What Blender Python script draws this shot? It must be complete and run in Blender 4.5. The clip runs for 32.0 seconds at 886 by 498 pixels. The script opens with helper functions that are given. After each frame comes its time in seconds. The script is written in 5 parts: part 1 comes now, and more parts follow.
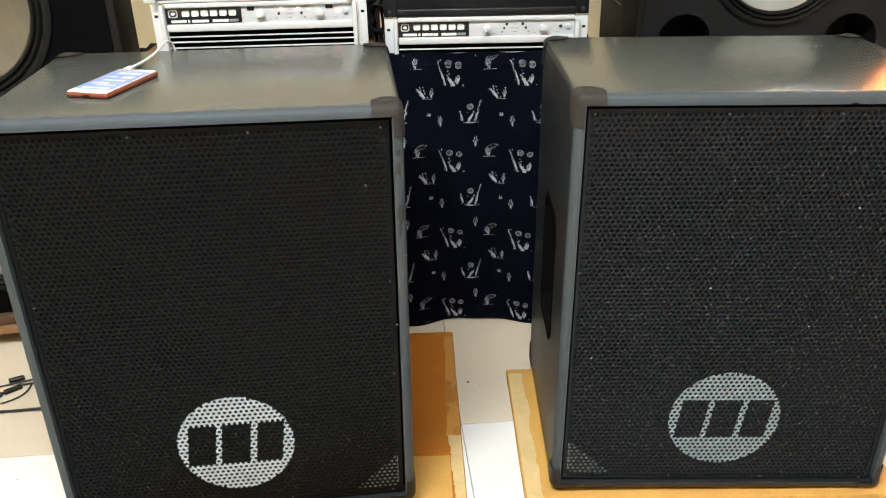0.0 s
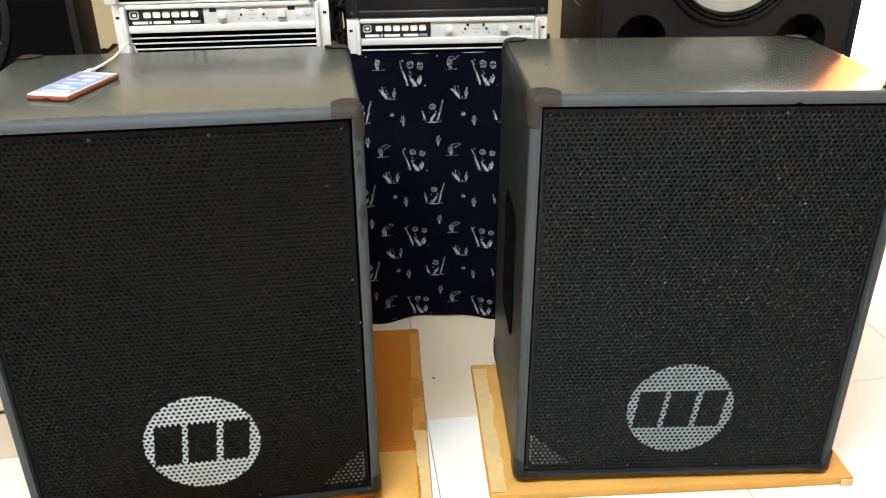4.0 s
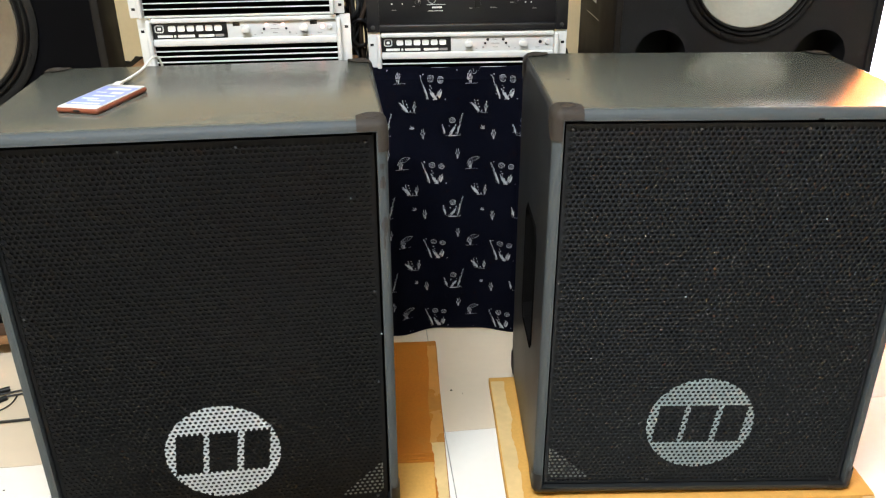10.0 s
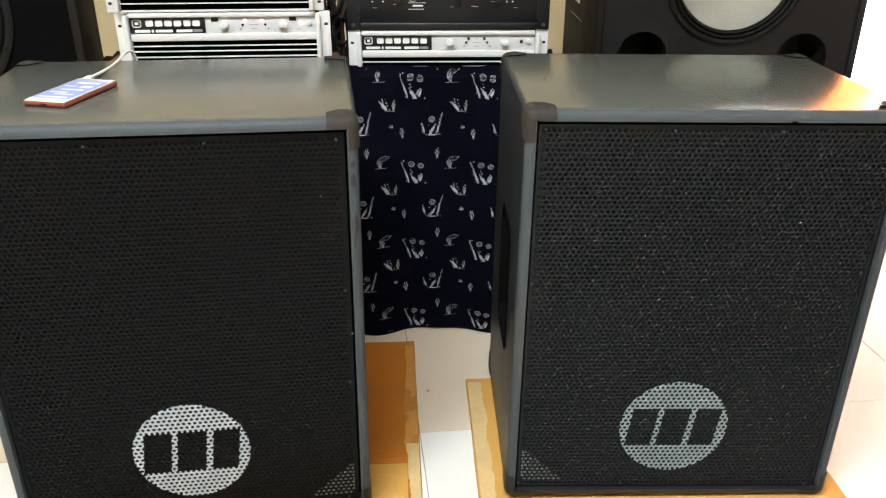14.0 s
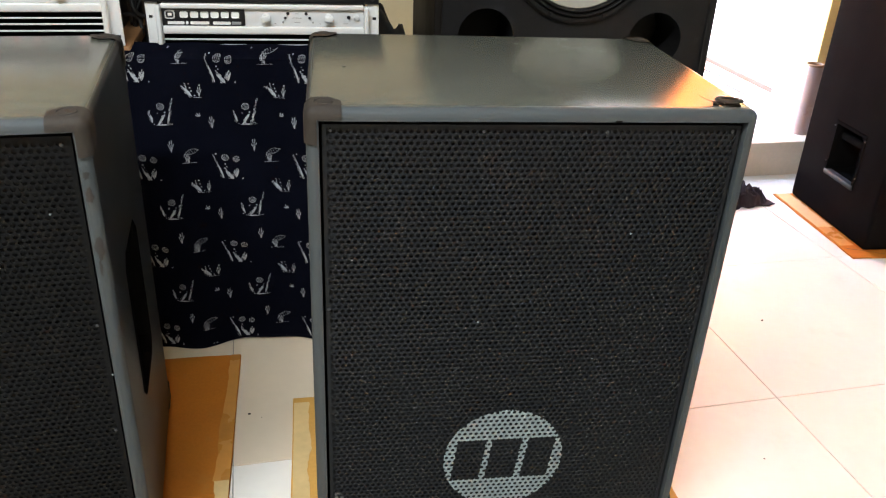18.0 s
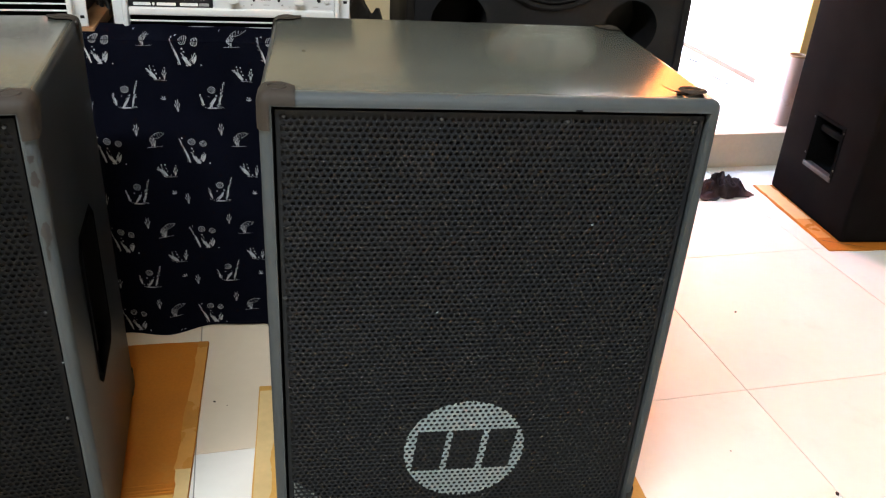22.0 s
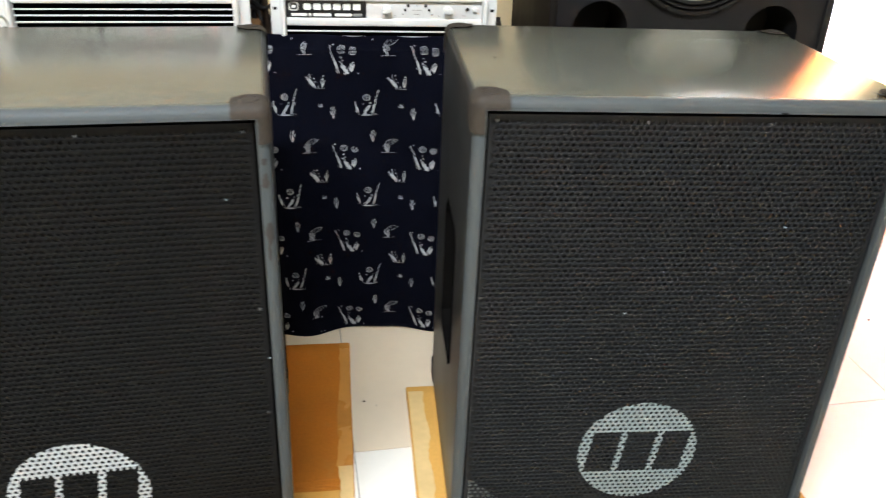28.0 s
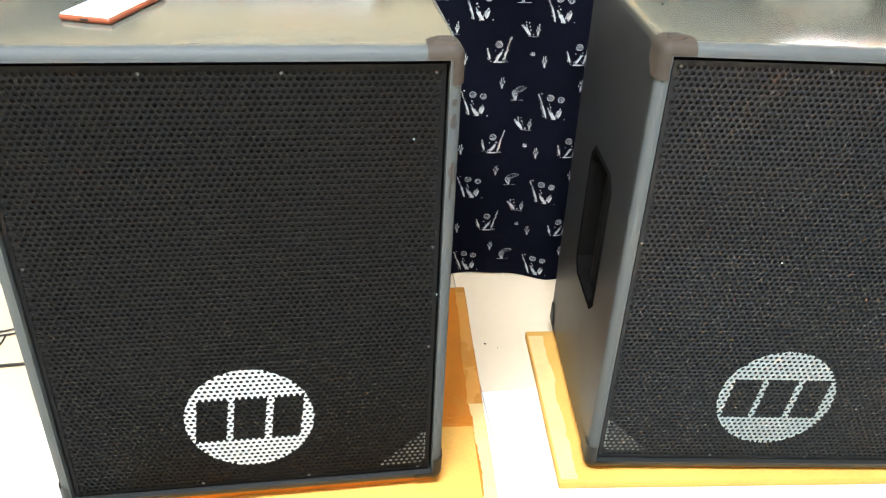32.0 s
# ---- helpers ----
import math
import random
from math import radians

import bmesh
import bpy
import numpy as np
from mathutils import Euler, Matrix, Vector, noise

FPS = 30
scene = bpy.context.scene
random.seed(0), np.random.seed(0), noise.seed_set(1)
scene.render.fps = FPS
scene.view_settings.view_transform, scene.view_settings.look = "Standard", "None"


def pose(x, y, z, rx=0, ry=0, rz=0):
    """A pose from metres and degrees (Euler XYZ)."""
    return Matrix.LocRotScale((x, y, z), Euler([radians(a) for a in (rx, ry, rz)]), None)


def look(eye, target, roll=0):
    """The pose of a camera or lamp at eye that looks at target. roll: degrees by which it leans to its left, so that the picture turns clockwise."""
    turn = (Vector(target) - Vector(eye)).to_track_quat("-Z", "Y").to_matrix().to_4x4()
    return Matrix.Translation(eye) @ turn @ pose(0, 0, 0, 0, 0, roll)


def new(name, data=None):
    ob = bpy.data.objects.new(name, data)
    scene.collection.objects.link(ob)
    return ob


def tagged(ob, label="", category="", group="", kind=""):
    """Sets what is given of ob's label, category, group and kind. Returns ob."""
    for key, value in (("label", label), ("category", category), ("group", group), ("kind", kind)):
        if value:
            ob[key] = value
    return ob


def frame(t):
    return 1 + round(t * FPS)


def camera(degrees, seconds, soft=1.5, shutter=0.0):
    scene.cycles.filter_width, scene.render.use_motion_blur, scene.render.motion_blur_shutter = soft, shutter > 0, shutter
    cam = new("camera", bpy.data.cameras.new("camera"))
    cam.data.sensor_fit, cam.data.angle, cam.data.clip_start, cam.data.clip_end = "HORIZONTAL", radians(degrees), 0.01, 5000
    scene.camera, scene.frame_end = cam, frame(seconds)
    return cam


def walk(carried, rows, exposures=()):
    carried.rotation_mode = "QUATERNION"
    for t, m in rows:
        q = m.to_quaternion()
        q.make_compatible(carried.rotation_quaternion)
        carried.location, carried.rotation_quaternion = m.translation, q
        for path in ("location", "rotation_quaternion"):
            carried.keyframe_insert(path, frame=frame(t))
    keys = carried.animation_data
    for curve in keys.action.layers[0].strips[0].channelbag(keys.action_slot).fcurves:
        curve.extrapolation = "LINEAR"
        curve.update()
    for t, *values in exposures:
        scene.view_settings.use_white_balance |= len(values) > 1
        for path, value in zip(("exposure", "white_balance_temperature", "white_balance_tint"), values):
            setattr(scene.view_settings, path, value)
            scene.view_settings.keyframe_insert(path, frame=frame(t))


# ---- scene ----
cam = camera(58.1, 32.0, soft=1.2, shutter=0.4)
PATH = [
    (0, (0.062, 0.042, 1.104), (-0.015, 1.841, 0.235), -1.2),
    (0.5, (0.068, 0.042, 1.104), (0.007, 1.84, 0.228), -1.2),
    (1, (0.085, 0.049, 1.103), (0.055, 1.843, 0.218), -1.4),
    (1.5, (0.085, 0.044, 1.104), (0.085, 1.835, 0.213), -1.9),
    (2, (0.078, 0.034, 1.108), (0.081, 1.825, 0.216), -2.0),
    (2.5, (0.08, 0.024, 1.106), (0.086, 1.814, 0.215), -1.7),
    (3, (0.084, 0.019, 1.108), (0.089, 1.812, 0.223), -1.3),
    (3.5, (0.077, 0.019, 1.113), (0.079, 1.814, 0.231), -1.0),
    (5.5, (0.085, 0.018, 1.119), (0.069, 1.83, 0.272), -0.6),
    (6, (0.083, 0.018, 1.119), (0.064, 1.833, 0.278), -0.7),
    (6.5, (0.075, 0.018, 1.118), (0.056, 1.833, 0.279), -0.7),
    (7, (0.074, 0.012, 1.117), (0.055, 1.827, 0.276), -0.7),
    (7.5, (0.072, 0.011, 1.12), (0.05, 1.823, 0.274), -0.6),
    (8, (0.072, 0.009, 1.123), (0.047, 1.821, 0.275), -0.7),
    (8.5, (0.068, 0.006, 1.117), (0.041, 1.817, 0.27), -0.7),
    (9, (0.065, 0.001, 1.121), (0.032, 1.811, 0.271), -0.8),
    (9.5, (0.066, 0.007, 1.12), (0.031, 1.818, 0.272), -0.8),
    (10, (0.062, 0.011, 1.121), (0.029, 1.822, 0.273), -0.8),
    (10.5, (0.066, 0.008, 1.121), (0.029, 1.82, 0.275), -0.8),
    (11, (0.073, 0.012, 1.12), (0.039, 1.827, 0.279), -0.6),
    (11.5, (0.08, 0.018, 1.118), (0.048, 1.833, 0.278), -0.6),
    (12, (0.076, 0.017, 1.116), (0.045, 1.832, 0.278), -0.6),
    (12.5, (0.065, 0.012, 1.12), (0.033, 1.826, 0.28), -0.5),
    (13, (0.071, 0.01, 1.117), (0.035, 1.825, 0.277), -0.5),
    (13.5, (0.08, 0.014, 1.116), (0.046, 1.827, 0.273), -0.3),
    (15.5, (0.177, 0.129, 1.113), (0.287, 1.932, 0.255), 1.6),
    (16, (0.203, 0.205, 1.114), (0.357, 2.002, 0.251), 2.0),
    (16.5, (0.219, 0.228, 1.117), (0.415, 2.017, 0.244), 2.3),
    (17, (0.252, 0.232, 1.107), (0.476, 2.011, 0.22), 2.1),
    (17.5, (0.29, 0.236, 1.108), (0.504, 2.012, 0.213), 2.0),
    (18, (0.277, 0.226, 1.099), (0.495, 1.992, 0.187), 2.4),
    (18.5, (0.268, 0.224, 1.1), (0.484, 1.978, 0.164), 2.8),
    (19, (0.271, 0.224, 1.09), (0.502, 1.969, 0.14), 3.2),
    (19.5, (0.274, 0.226, 1.092), (0.51, 1.963, 0.128), 3.3),
    (20, (0.263, 0.222, 1.09), (0.5, 1.961, 0.13), 3.2),
    (20.5, (0.261, 0.222, 1.097), (0.51, 1.957, 0.136), 3.5),
    (21, (0.274, 0.215, 1.097), (0.526, 1.953, 0.14), 3.5),
    (21.5, (0.312, 0.226, 1.088), (0.565, 1.968, 0.139), 3.4),
    (22, (0.325, 0.238, 1.097), (0.565, 1.986, 0.156), 3.4),
    (22.5, (0.287, 0.23, 1.093), (0.516, 1.979, 0.152), 3.3),
    (23, (0.259, 0.223, 1.095), (0.492, 1.972, 0.155), 3.1),
    (23.5, (0.252, 0.225, 1.095), (0.483, 1.976, 0.156), 2.9),
    (24, (0.252, 0.221, 1.096), (0.488, 1.972, 0.159), 2.6),
    (24.5, (0.268, 0.221, 1.1), (0.505, 1.972, 0.163), 2.4),
    (26.5, (0.194, 0.227, 1.084), (0.37, 1.989, 0.155), 2.6),
    (27, (0.189, 0.221, 1.093), (0.317, 1.99, 0.169), 2.5),
    (27.5, (0.209, 0.231, 1.073), (0.346, 2.0, 0.15), 2.2),
    (28, (0.111, 0.229, 1.089), (0.235, 1.998, 0.164), 1.9),
    (28.5, (0.002, 0.211, 1.092), (0.111, 1.982, 0.169), 1.9),
    (29, (-0.013, 0.21, 1.085), (0.076, 1.976, 0.151), 1.6),
    (29.5, (-0.022, 0.216, 1.083), (0.057, 1.961, 0.108), 2.1),
    (30, (-0.024, 0.225, 1.079), (0.048, 1.957, 0.082), 2.4),
    (30.5, (-0.017, 0.218, 1.07), (0.057, 1.932, 0.043), 2.3),
    (31, (-0.05, 0.202, 1.081), (0.02, 1.913, 0.047), 2.1),
    (31.5, (-0.066, 0.189, 1.092), (-0.013, 1.901, 0.059), 2.0),
    (32, (-0.077, 0.197, 1.081), (-0.047, 1.914, 0.056), 2.1),
]
EXPOSURES = [(0, 5.75), (13.5, 5.7), (16, 5.45), (24.5, 5.42), (26.5, 5.75), (28, 5.95), (28.6, 6.4), (29.2, 6.35), (29.8, 6.1), (30.5, 6.0), (31.2, 6.15), (32, 6.75)]
walk(cam, [(t, look(eye, target, roll)) for t, eye, target, roll in PATH], EXPOSURES)

# ---- the plan: the tiled room lies 6 degrees off the world's axes ----
YAW = 6.2
ORIGIN = Vector((0.034, 1.446, 0.0))
ROOM = Matrix.Translation(ORIGIN) @ Matrix.Rotation(radians(YAW), 4, "Z")
U0, U1, V0, V1, CEIL = -2.25, 3.05, -3.6, 1.450, 2.75
DOOR0, DOOR1 = 1.36, 2.24
STEP = 0.133
DADO = 0.74
TILE_YAW = 7.1

# ---- light ----
SUN_FROM = (ROOM.to_3x3() @ Vector((-0.50, -0.60, 1.0))).normalized()
world = bpy.data.worlds.new("world")
scene.world = world
world.use_nodes = True
sky = world.node_tree.nodes.new("ShaderNodeTexSky")
sky.sky_type, sky.sun_disc = "NISHITA", False
sky.sun_elevation = math.asin(SUN_FROM.z)
sky.sun_rotation = math.atan2(SUN_FROM.x, SUN_FROM.y)
background = world.node_tree.nodes["Background"]
background.inputs[1].default_value = 0.15
world.node_tree.links.new(sky.outputs[0], background.inputs[0])

sun_data = bpy.data.lights.new("sun", "SUN")
sun_data.energy, sun_data.angle, sun_data.color = 2.3, radians(0.5), (1.0, 0.93, 0.82)
sun = new("sun", sun_data)
sun.matrix_world = look(SUN_FROM * 8, (0, 0, 0))


def area(name, eye, target, w, h, power, colour):
    data = bpy.data.lights.new(name, "AREA")
    data.shape, data.size, data.size_y, data.energy, data.color = "RECTANGLE", w, h, power, colour
    ob = new(name, data)
    ob.matrix_world = look(eye, target)
    return ob


# unseen overhead lamp added to light the room
FILL_POWER, DOOR_POWER = 2.38, 0.015
area("fill_light", ROOM @ Vector((-0.50, -1.30, CEIL - 0.09)), ROOM @ Vector((-0.50, -1.30, 0)), 1.2, 0.05, FILL_POWER, (0.88, 0.95, 1.0))
area("door_daylight", ROOM @ Vector(((DOOR0 + DOOR1) / 2, V1 + 0.10, 2.06)), ROOM @ Vector(((DOOR0 + DOOR1) / 2 - 0.1, 0.55, 0.0)), DOOR1 - DOOR0 - 0.1, 0.12, DOOR_POWER, (0.74, 0.90, 1.0))


# ---- materials ----
def material(name, colour, rough=0.5, metal=0.0, vary=0.12, scale=6.0, grain=150.0, bump=0.0, stain=None, stain_amount=0.0, spec=0.5, rough_vary=0.08, bump_scale=None, per_object=0.0):
    m = bpy.data.materials.new(name)
    m.use_nodes = True
    nt = m.node_tree
    n, l = nt.nodes, nt.links
    bsdf = n["Principled BSDF"]
    co = n.new("ShaderNodeTexCoord")
    big = n.new("ShaderNodeTexNoise")
    big.inputs["Scale"].default_value, big.inputs["Detail"].default_value = scale, 5
    fine = n.new("ShaderNodeTexNoise")
    fine.inputs["Scale"].default_value, fine.inputs["Detail"].default_value = grain, 3
    for t in (big, fine):
        l.new(co.outputs["Object"], t.inputs["Vector"])
    mix = n.new("ShaderNodeMix")
    mix.data_type = "FLOAT"
    mix.inputs[0].default_value = 0.35
    l.new(big.outputs[0], mix.inputs[2])
    l.new(fine.outputs[0], mix.inputs[3])
    ramp = n.new("ShaderNodeMapRange")
    ramp.inputs[1].default_value, ramp.inputs[2].default_value = 0.3, 0.7
    ramp.inputs[3].default_value, ramp.inputs[4].default_value = 1 - vary, 1 + vary
    l.new(mix.outputs[0], ramp.inputs[0])
    value = ramp.outputs[0]
    if per_object:
        info = n.new("ShaderNodeObjectInfo")
        spread = n.new("ShaderNodeMapRange")
        spread.inputs[3].default_value, spread.inputs[4].default_value = 1 - per_object, 1 + per_object
        l.new(info.outputs["Random"], spread.inputs[0])
        times = n.new("ShaderNodeMath")
        times.operation = "MULTIPLY"
        l.new(value, times.inputs[0])
        l.new(spread.outputs[0], times.inputs[1])
        value = times.outputs[0]
    tint = n.new("ShaderNodeVectorMath")
    tint.operation = "SCALE"
    tint.inputs[0].default_value = colour
    l.new(value, tint.inputs["Scale"])
    out = tint.outputs[0]
    if stain:
        spots = n.new("ShaderNodeTexNoise")
        spots.inputs["Scale"].default_value, spots.inputs["Detail"].default_value, spots.inputs["Roughness"].default_value = scale * 2.3, 8, 0.7
        l.new(co.outputs["Object"], spots.inputs["Vector"])
        cut = n.new("ShaderNodeMapRange")
        cut.inputs[1].default_value, cut.inputs[2].default_value = 0.56, 0.72
        cut.inputs[3].default_value, cut.inputs[4].default_value = 0, stain_amount
        l.new(spots.outputs[0], cut.inputs[0])
        blend = n.new("ShaderNodeMix")
        blend.data_type = "RGBA"
        l.new(cut.outputs[0], blend.inputs[0])
        l.new(out, blend.inputs[6])
        blend.inputs[7].default_value = (*stain, 1)
        out = blend.outputs[2]
    l.new(out, bsdf.inputs["Base Color"])
    gloss = n.new("ShaderNodeMapRange")
    gloss.inputs[1].default_value, gloss.inputs[2].default_value = 0.3, 0.7
    gloss.inputs[3].default_value, gloss.inputs[4].default_value = max(rough - rough_vary, 0.03), min(rough + rough_vary, 1)
    l.new(big.outputs[0], gloss.inputs[0])
    l.new(gloss.outputs[0], bsdf.inputs["Roughness"])
    bsdf.inputs["Metallic"].default_value = metal
    bsdf.inputs["Specular IOR Level"].default_value = spec
    if bump:
        relief = fine
        if bump_scale:
            relief = n.new("ShaderNodeTexNoise")
            relief.inputs["Scale"].default_value, relief.inputs["Detail"].default_value = bump_scale, 2
            l.new(co.outputs["Object"], relief.inputs["Vector"])
        b = n.new("ShaderNodeBump")
        b.inputs["Strength"].default_value, b.inputs["Distance"].default_value = bump, 0.001
        l.new(relief.outputs[0], b.inputs["Height"])
        l.new(b.outputs[0], bsdf.inputs["Normal"])
    return m


def glow(name, colour, strength):
    m = bpy.data.materials.new(name)
    m.use_nodes = True
    bsdf = m.node_tree.nodes["Principled BSDF"]
    bsdf.inputs["Base Color"].default_value = (*colour, 1)
    bsdf.inputs["Emission Color"].default_value = (*colour, 1)
    bsdf.inputs["Emission Strength"].default_value = strength
    return m


VINYL = material("grey_textured_vinyl", (0.0165, 0.0174, 0.0182), 0.42, vary=0.12, scale=4, grain=220, bump=0.15, stain=(0.028, 0.028, 0.027), stain_amount=0.25, bump_scale=420, rough_vary=0.02)


def worn_lit_front(m, colour, start, end):
    """Paler front edges (towards -y) of a cabinet: rubbed paint plus painted light."""
    nt = m.node_tree
    bsdf = nt.nodes["Principled BSDF"]
    old = bsdf.inputs["Base Color"].links[0].from_socket
    co = nt.nodes.new("ShaderNodeTexCoord")
    xyz = nt.nodes.new("ShaderNodeSeparateXYZ")
    nt.links.new(co.outputs["Object"], xyz.inputs[0])
    wear = nt.nodes.new("ShaderNodeTexNoise")
    wear.inputs["Scale"].default_value, wear.inputs["Detail"].default_value = 28, 6
    nt.links.new(co.outputs["Object"], wear.inputs["Vector"])
    wobble = nt.nodes.new("ShaderNodeMath")
    wobble.operation = "MULTIPLY_ADD"
    nt.links.new(wear.outputs[0], wobble.inputs[0])
    wobble.inputs[1].default_value = 0.010
    nt.links.new(xyz.outputs["Y"], wobble.inputs[2])
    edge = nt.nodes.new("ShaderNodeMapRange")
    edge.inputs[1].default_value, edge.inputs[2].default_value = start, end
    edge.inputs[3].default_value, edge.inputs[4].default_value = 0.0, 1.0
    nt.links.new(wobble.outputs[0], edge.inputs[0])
    # the paler edge fades out at the foot of the box
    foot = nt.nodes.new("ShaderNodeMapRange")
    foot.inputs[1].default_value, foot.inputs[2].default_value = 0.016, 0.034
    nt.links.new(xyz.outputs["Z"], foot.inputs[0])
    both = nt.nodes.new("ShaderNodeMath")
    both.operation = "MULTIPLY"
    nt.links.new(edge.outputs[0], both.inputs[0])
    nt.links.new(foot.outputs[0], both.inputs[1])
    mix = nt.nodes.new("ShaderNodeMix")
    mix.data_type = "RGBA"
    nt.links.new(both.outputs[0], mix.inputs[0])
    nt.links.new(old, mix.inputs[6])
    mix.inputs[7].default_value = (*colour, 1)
    nt.links.new(mix.outputs[2], bsdf.inputs["Base Color"])
    # rubbed vinyl is duller than the rest
    for name, dull in (("Roughness", 0.62), ("Specular IOR Level", 0.22)):
        was = bsdf.inputs[name].links[0].from_socket
        blend = nt.nodes.new("ShaderNodeMix")
        blend.data_type = "FLOAT"
        nt.links.new(both.outputs[0], blend.inputs[0])
        nt.links.new(was, blend.inputs[2])
        blend.inputs[3].default_value = dull
        nt.links.new(blend.outputs[0], bsdf.inputs[name])


def lit_top(m, colour, height):
    """Light on a cabinet's lid painted as paler, glossier vinyl, patchy at two scales."""
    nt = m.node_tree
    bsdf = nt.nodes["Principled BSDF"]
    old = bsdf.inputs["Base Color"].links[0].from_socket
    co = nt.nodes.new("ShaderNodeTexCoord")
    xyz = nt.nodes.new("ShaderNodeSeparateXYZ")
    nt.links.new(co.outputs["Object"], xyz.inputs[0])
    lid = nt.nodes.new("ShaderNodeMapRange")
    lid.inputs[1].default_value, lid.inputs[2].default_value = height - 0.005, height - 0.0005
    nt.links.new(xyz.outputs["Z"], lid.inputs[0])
    mottle = nt.nodes.new("ShaderNodeTexNoise")
    mottle.inputs["Scale"].default_value, mottle.inputs["Detail"].default_value, mottle.inputs["Roughness"].default_value = 9, 9, 0.68
    nt.links.new(co.outputs["Object"], mottle.inputs["Vector"])
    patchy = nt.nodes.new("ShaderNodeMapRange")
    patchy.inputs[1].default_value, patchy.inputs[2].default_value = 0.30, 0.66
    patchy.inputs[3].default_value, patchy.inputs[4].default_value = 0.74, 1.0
    nt.links.new(mottle.outputs[0], patchy.inputs[0])
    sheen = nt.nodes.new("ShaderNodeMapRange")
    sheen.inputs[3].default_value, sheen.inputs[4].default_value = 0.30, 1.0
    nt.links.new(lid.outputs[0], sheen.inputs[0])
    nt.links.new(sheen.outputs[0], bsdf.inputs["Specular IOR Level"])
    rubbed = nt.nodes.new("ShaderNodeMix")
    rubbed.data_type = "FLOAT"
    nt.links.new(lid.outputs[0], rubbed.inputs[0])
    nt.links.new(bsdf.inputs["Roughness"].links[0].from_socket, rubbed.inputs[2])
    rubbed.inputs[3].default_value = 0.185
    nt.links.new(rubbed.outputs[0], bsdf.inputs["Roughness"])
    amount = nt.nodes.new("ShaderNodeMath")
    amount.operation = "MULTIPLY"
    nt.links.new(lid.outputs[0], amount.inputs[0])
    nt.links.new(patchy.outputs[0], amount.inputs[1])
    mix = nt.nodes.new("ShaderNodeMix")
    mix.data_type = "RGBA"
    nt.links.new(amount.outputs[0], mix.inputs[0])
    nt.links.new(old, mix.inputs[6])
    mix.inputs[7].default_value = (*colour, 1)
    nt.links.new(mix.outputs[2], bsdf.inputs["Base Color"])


lit_top(VINYL, (0.088, 0.093, 0.081), 0.763)
worn_lit_front(VINYL, (0.052, 0.061, 0.067), -0.201, -0.212)
CUP = material("dusty_black_cup", (0.0050, 0.0047, 0.0046), 0.9, vary=0.3, scale=15, spec=0.0)
HANDLE = material("dull_black_handle", (0.0040, 0.0040, 0.0041), 0.65, vary=0.2, scale=15, spec=0.10)
RIM_WEAR = material("worn_vinyl_mark", (0.014, 0.013, 0.013), 0.55, vary=0.3, scale=40)
# the left grille's shade, put into a darker copy of the steel
GRILLE_SHADED = material("shaded_black_steel", (0.0036, 0.0039, 0.0044), 0.5, vary=0.25, scale=9, grain=90, spec=0.10)
GRILLE = material("black_powder_coated_steel", (0.0108, 0.0122, 0.0146), 0.5, vary=0.25, scale=9, grain=90, stain=(0.024, 0.024, 0.024), stain_amount=0.2, spec=0.15)
VOID = material("recess_black", (0.0016, 0.0016, 0.0017), 0.95, vary=0.2, scale=30, spec=0.0)
FOAM = material("black_foam", (0.0210, 0.0210, 0.0222), 0.95, vary=0.3, scale=30, bump=0.4, spec=0.05)
LOGO = material("pale_grey_stencil_paint", (0.35, 0.385, 0.42), 0.55, vary=0.12, scale=25, stain=(0.25, 0.26, 0.26), stain_amount=0.4)
GUSSET = material("pale_bare_plate", (0.36, 0.40, 0.41), 0.5, vary=0.2, scale=60)
LOGO_DULL = material("dull_grey_stencil_paint", (0.19, 0.235, 0.255), 0.55, vary=0.15, scale=25, stain=(0.10, 0.11, 0.115), stain_amount=0.4)
PROTECTOR = material("brown_grey_corner_plastic", (0.031, 0.025, 0.021), 0.75, vary=0.22, scale=20, grain=120, bump=0.2, spec=0.25)
BLACK_PLASTIC = material("black_plastic", (0.006, 0.006, 0.0065), 0.45, spec=0.3, vary=0.2, scale=15)
SCREW = material("dull_steel_screw", (0.040, 0.041, 0.043), 0.5, metal=0.3, vary=0.2, scale=80)
AMP_WHITE = material("white_enamel", (0.67, 0.68, 0.68), 0.35, vary=0.06, scale=8, stain=(0.55, 0.52, 0.46), stain_amount=0.25)
AMP_SILVER = material("pale_silver_panel", (0.62, 0.63, 0.64), 0.4, vary=0.05, scale=10, stain=(0.5, 0.49, 0.47), stain_amount=0.2)
AMP_BLACK = material("black_enamel", (0.0085, 0.0085, 0.0105), 0.42, spec=0.35, vary=0.2, scale=12)
BADGE = material("black_badge", (0.010, 0.010, 0.011), 0.35, vary=0.1, scale=20)
INK_WHITE = material("white_ink", (0.82, 0.82, 0.80), 0.5, vary=0.05, scale=30)
INK_GREY = material("grey_ink", (0.28, 0.28, 0.28), 0.5, vary=0.05, scale=30)
LED_RED = glow("red_lamp", (1.0, 0.42, 0.36), 0.10)
CLOTH = material("navy_printed_cotton", (0.0040, 0.0044, 0.0086), 0.9, vary=0.25, scale=7, grain=500, bump=0.5, bump_scale=900, spec=0.0)
PRINT = material("white_textile_print", (0.40, 0.42, 0.45), 0.9, vary=0.5, scale=360, grain=700, spec=0.1, stain=(0.03, 0.033, 0.05), stain_amount=0.9)
CARD_PALE = material("yellow_brown_cardboard", (0.60, 0.325, 0.080), 0.7, vary=0.14, scale=7, grain=160, bump=0.25, stain=(0.56, 0.30, 0.08), stain_amount=0.4, spec=0.25)
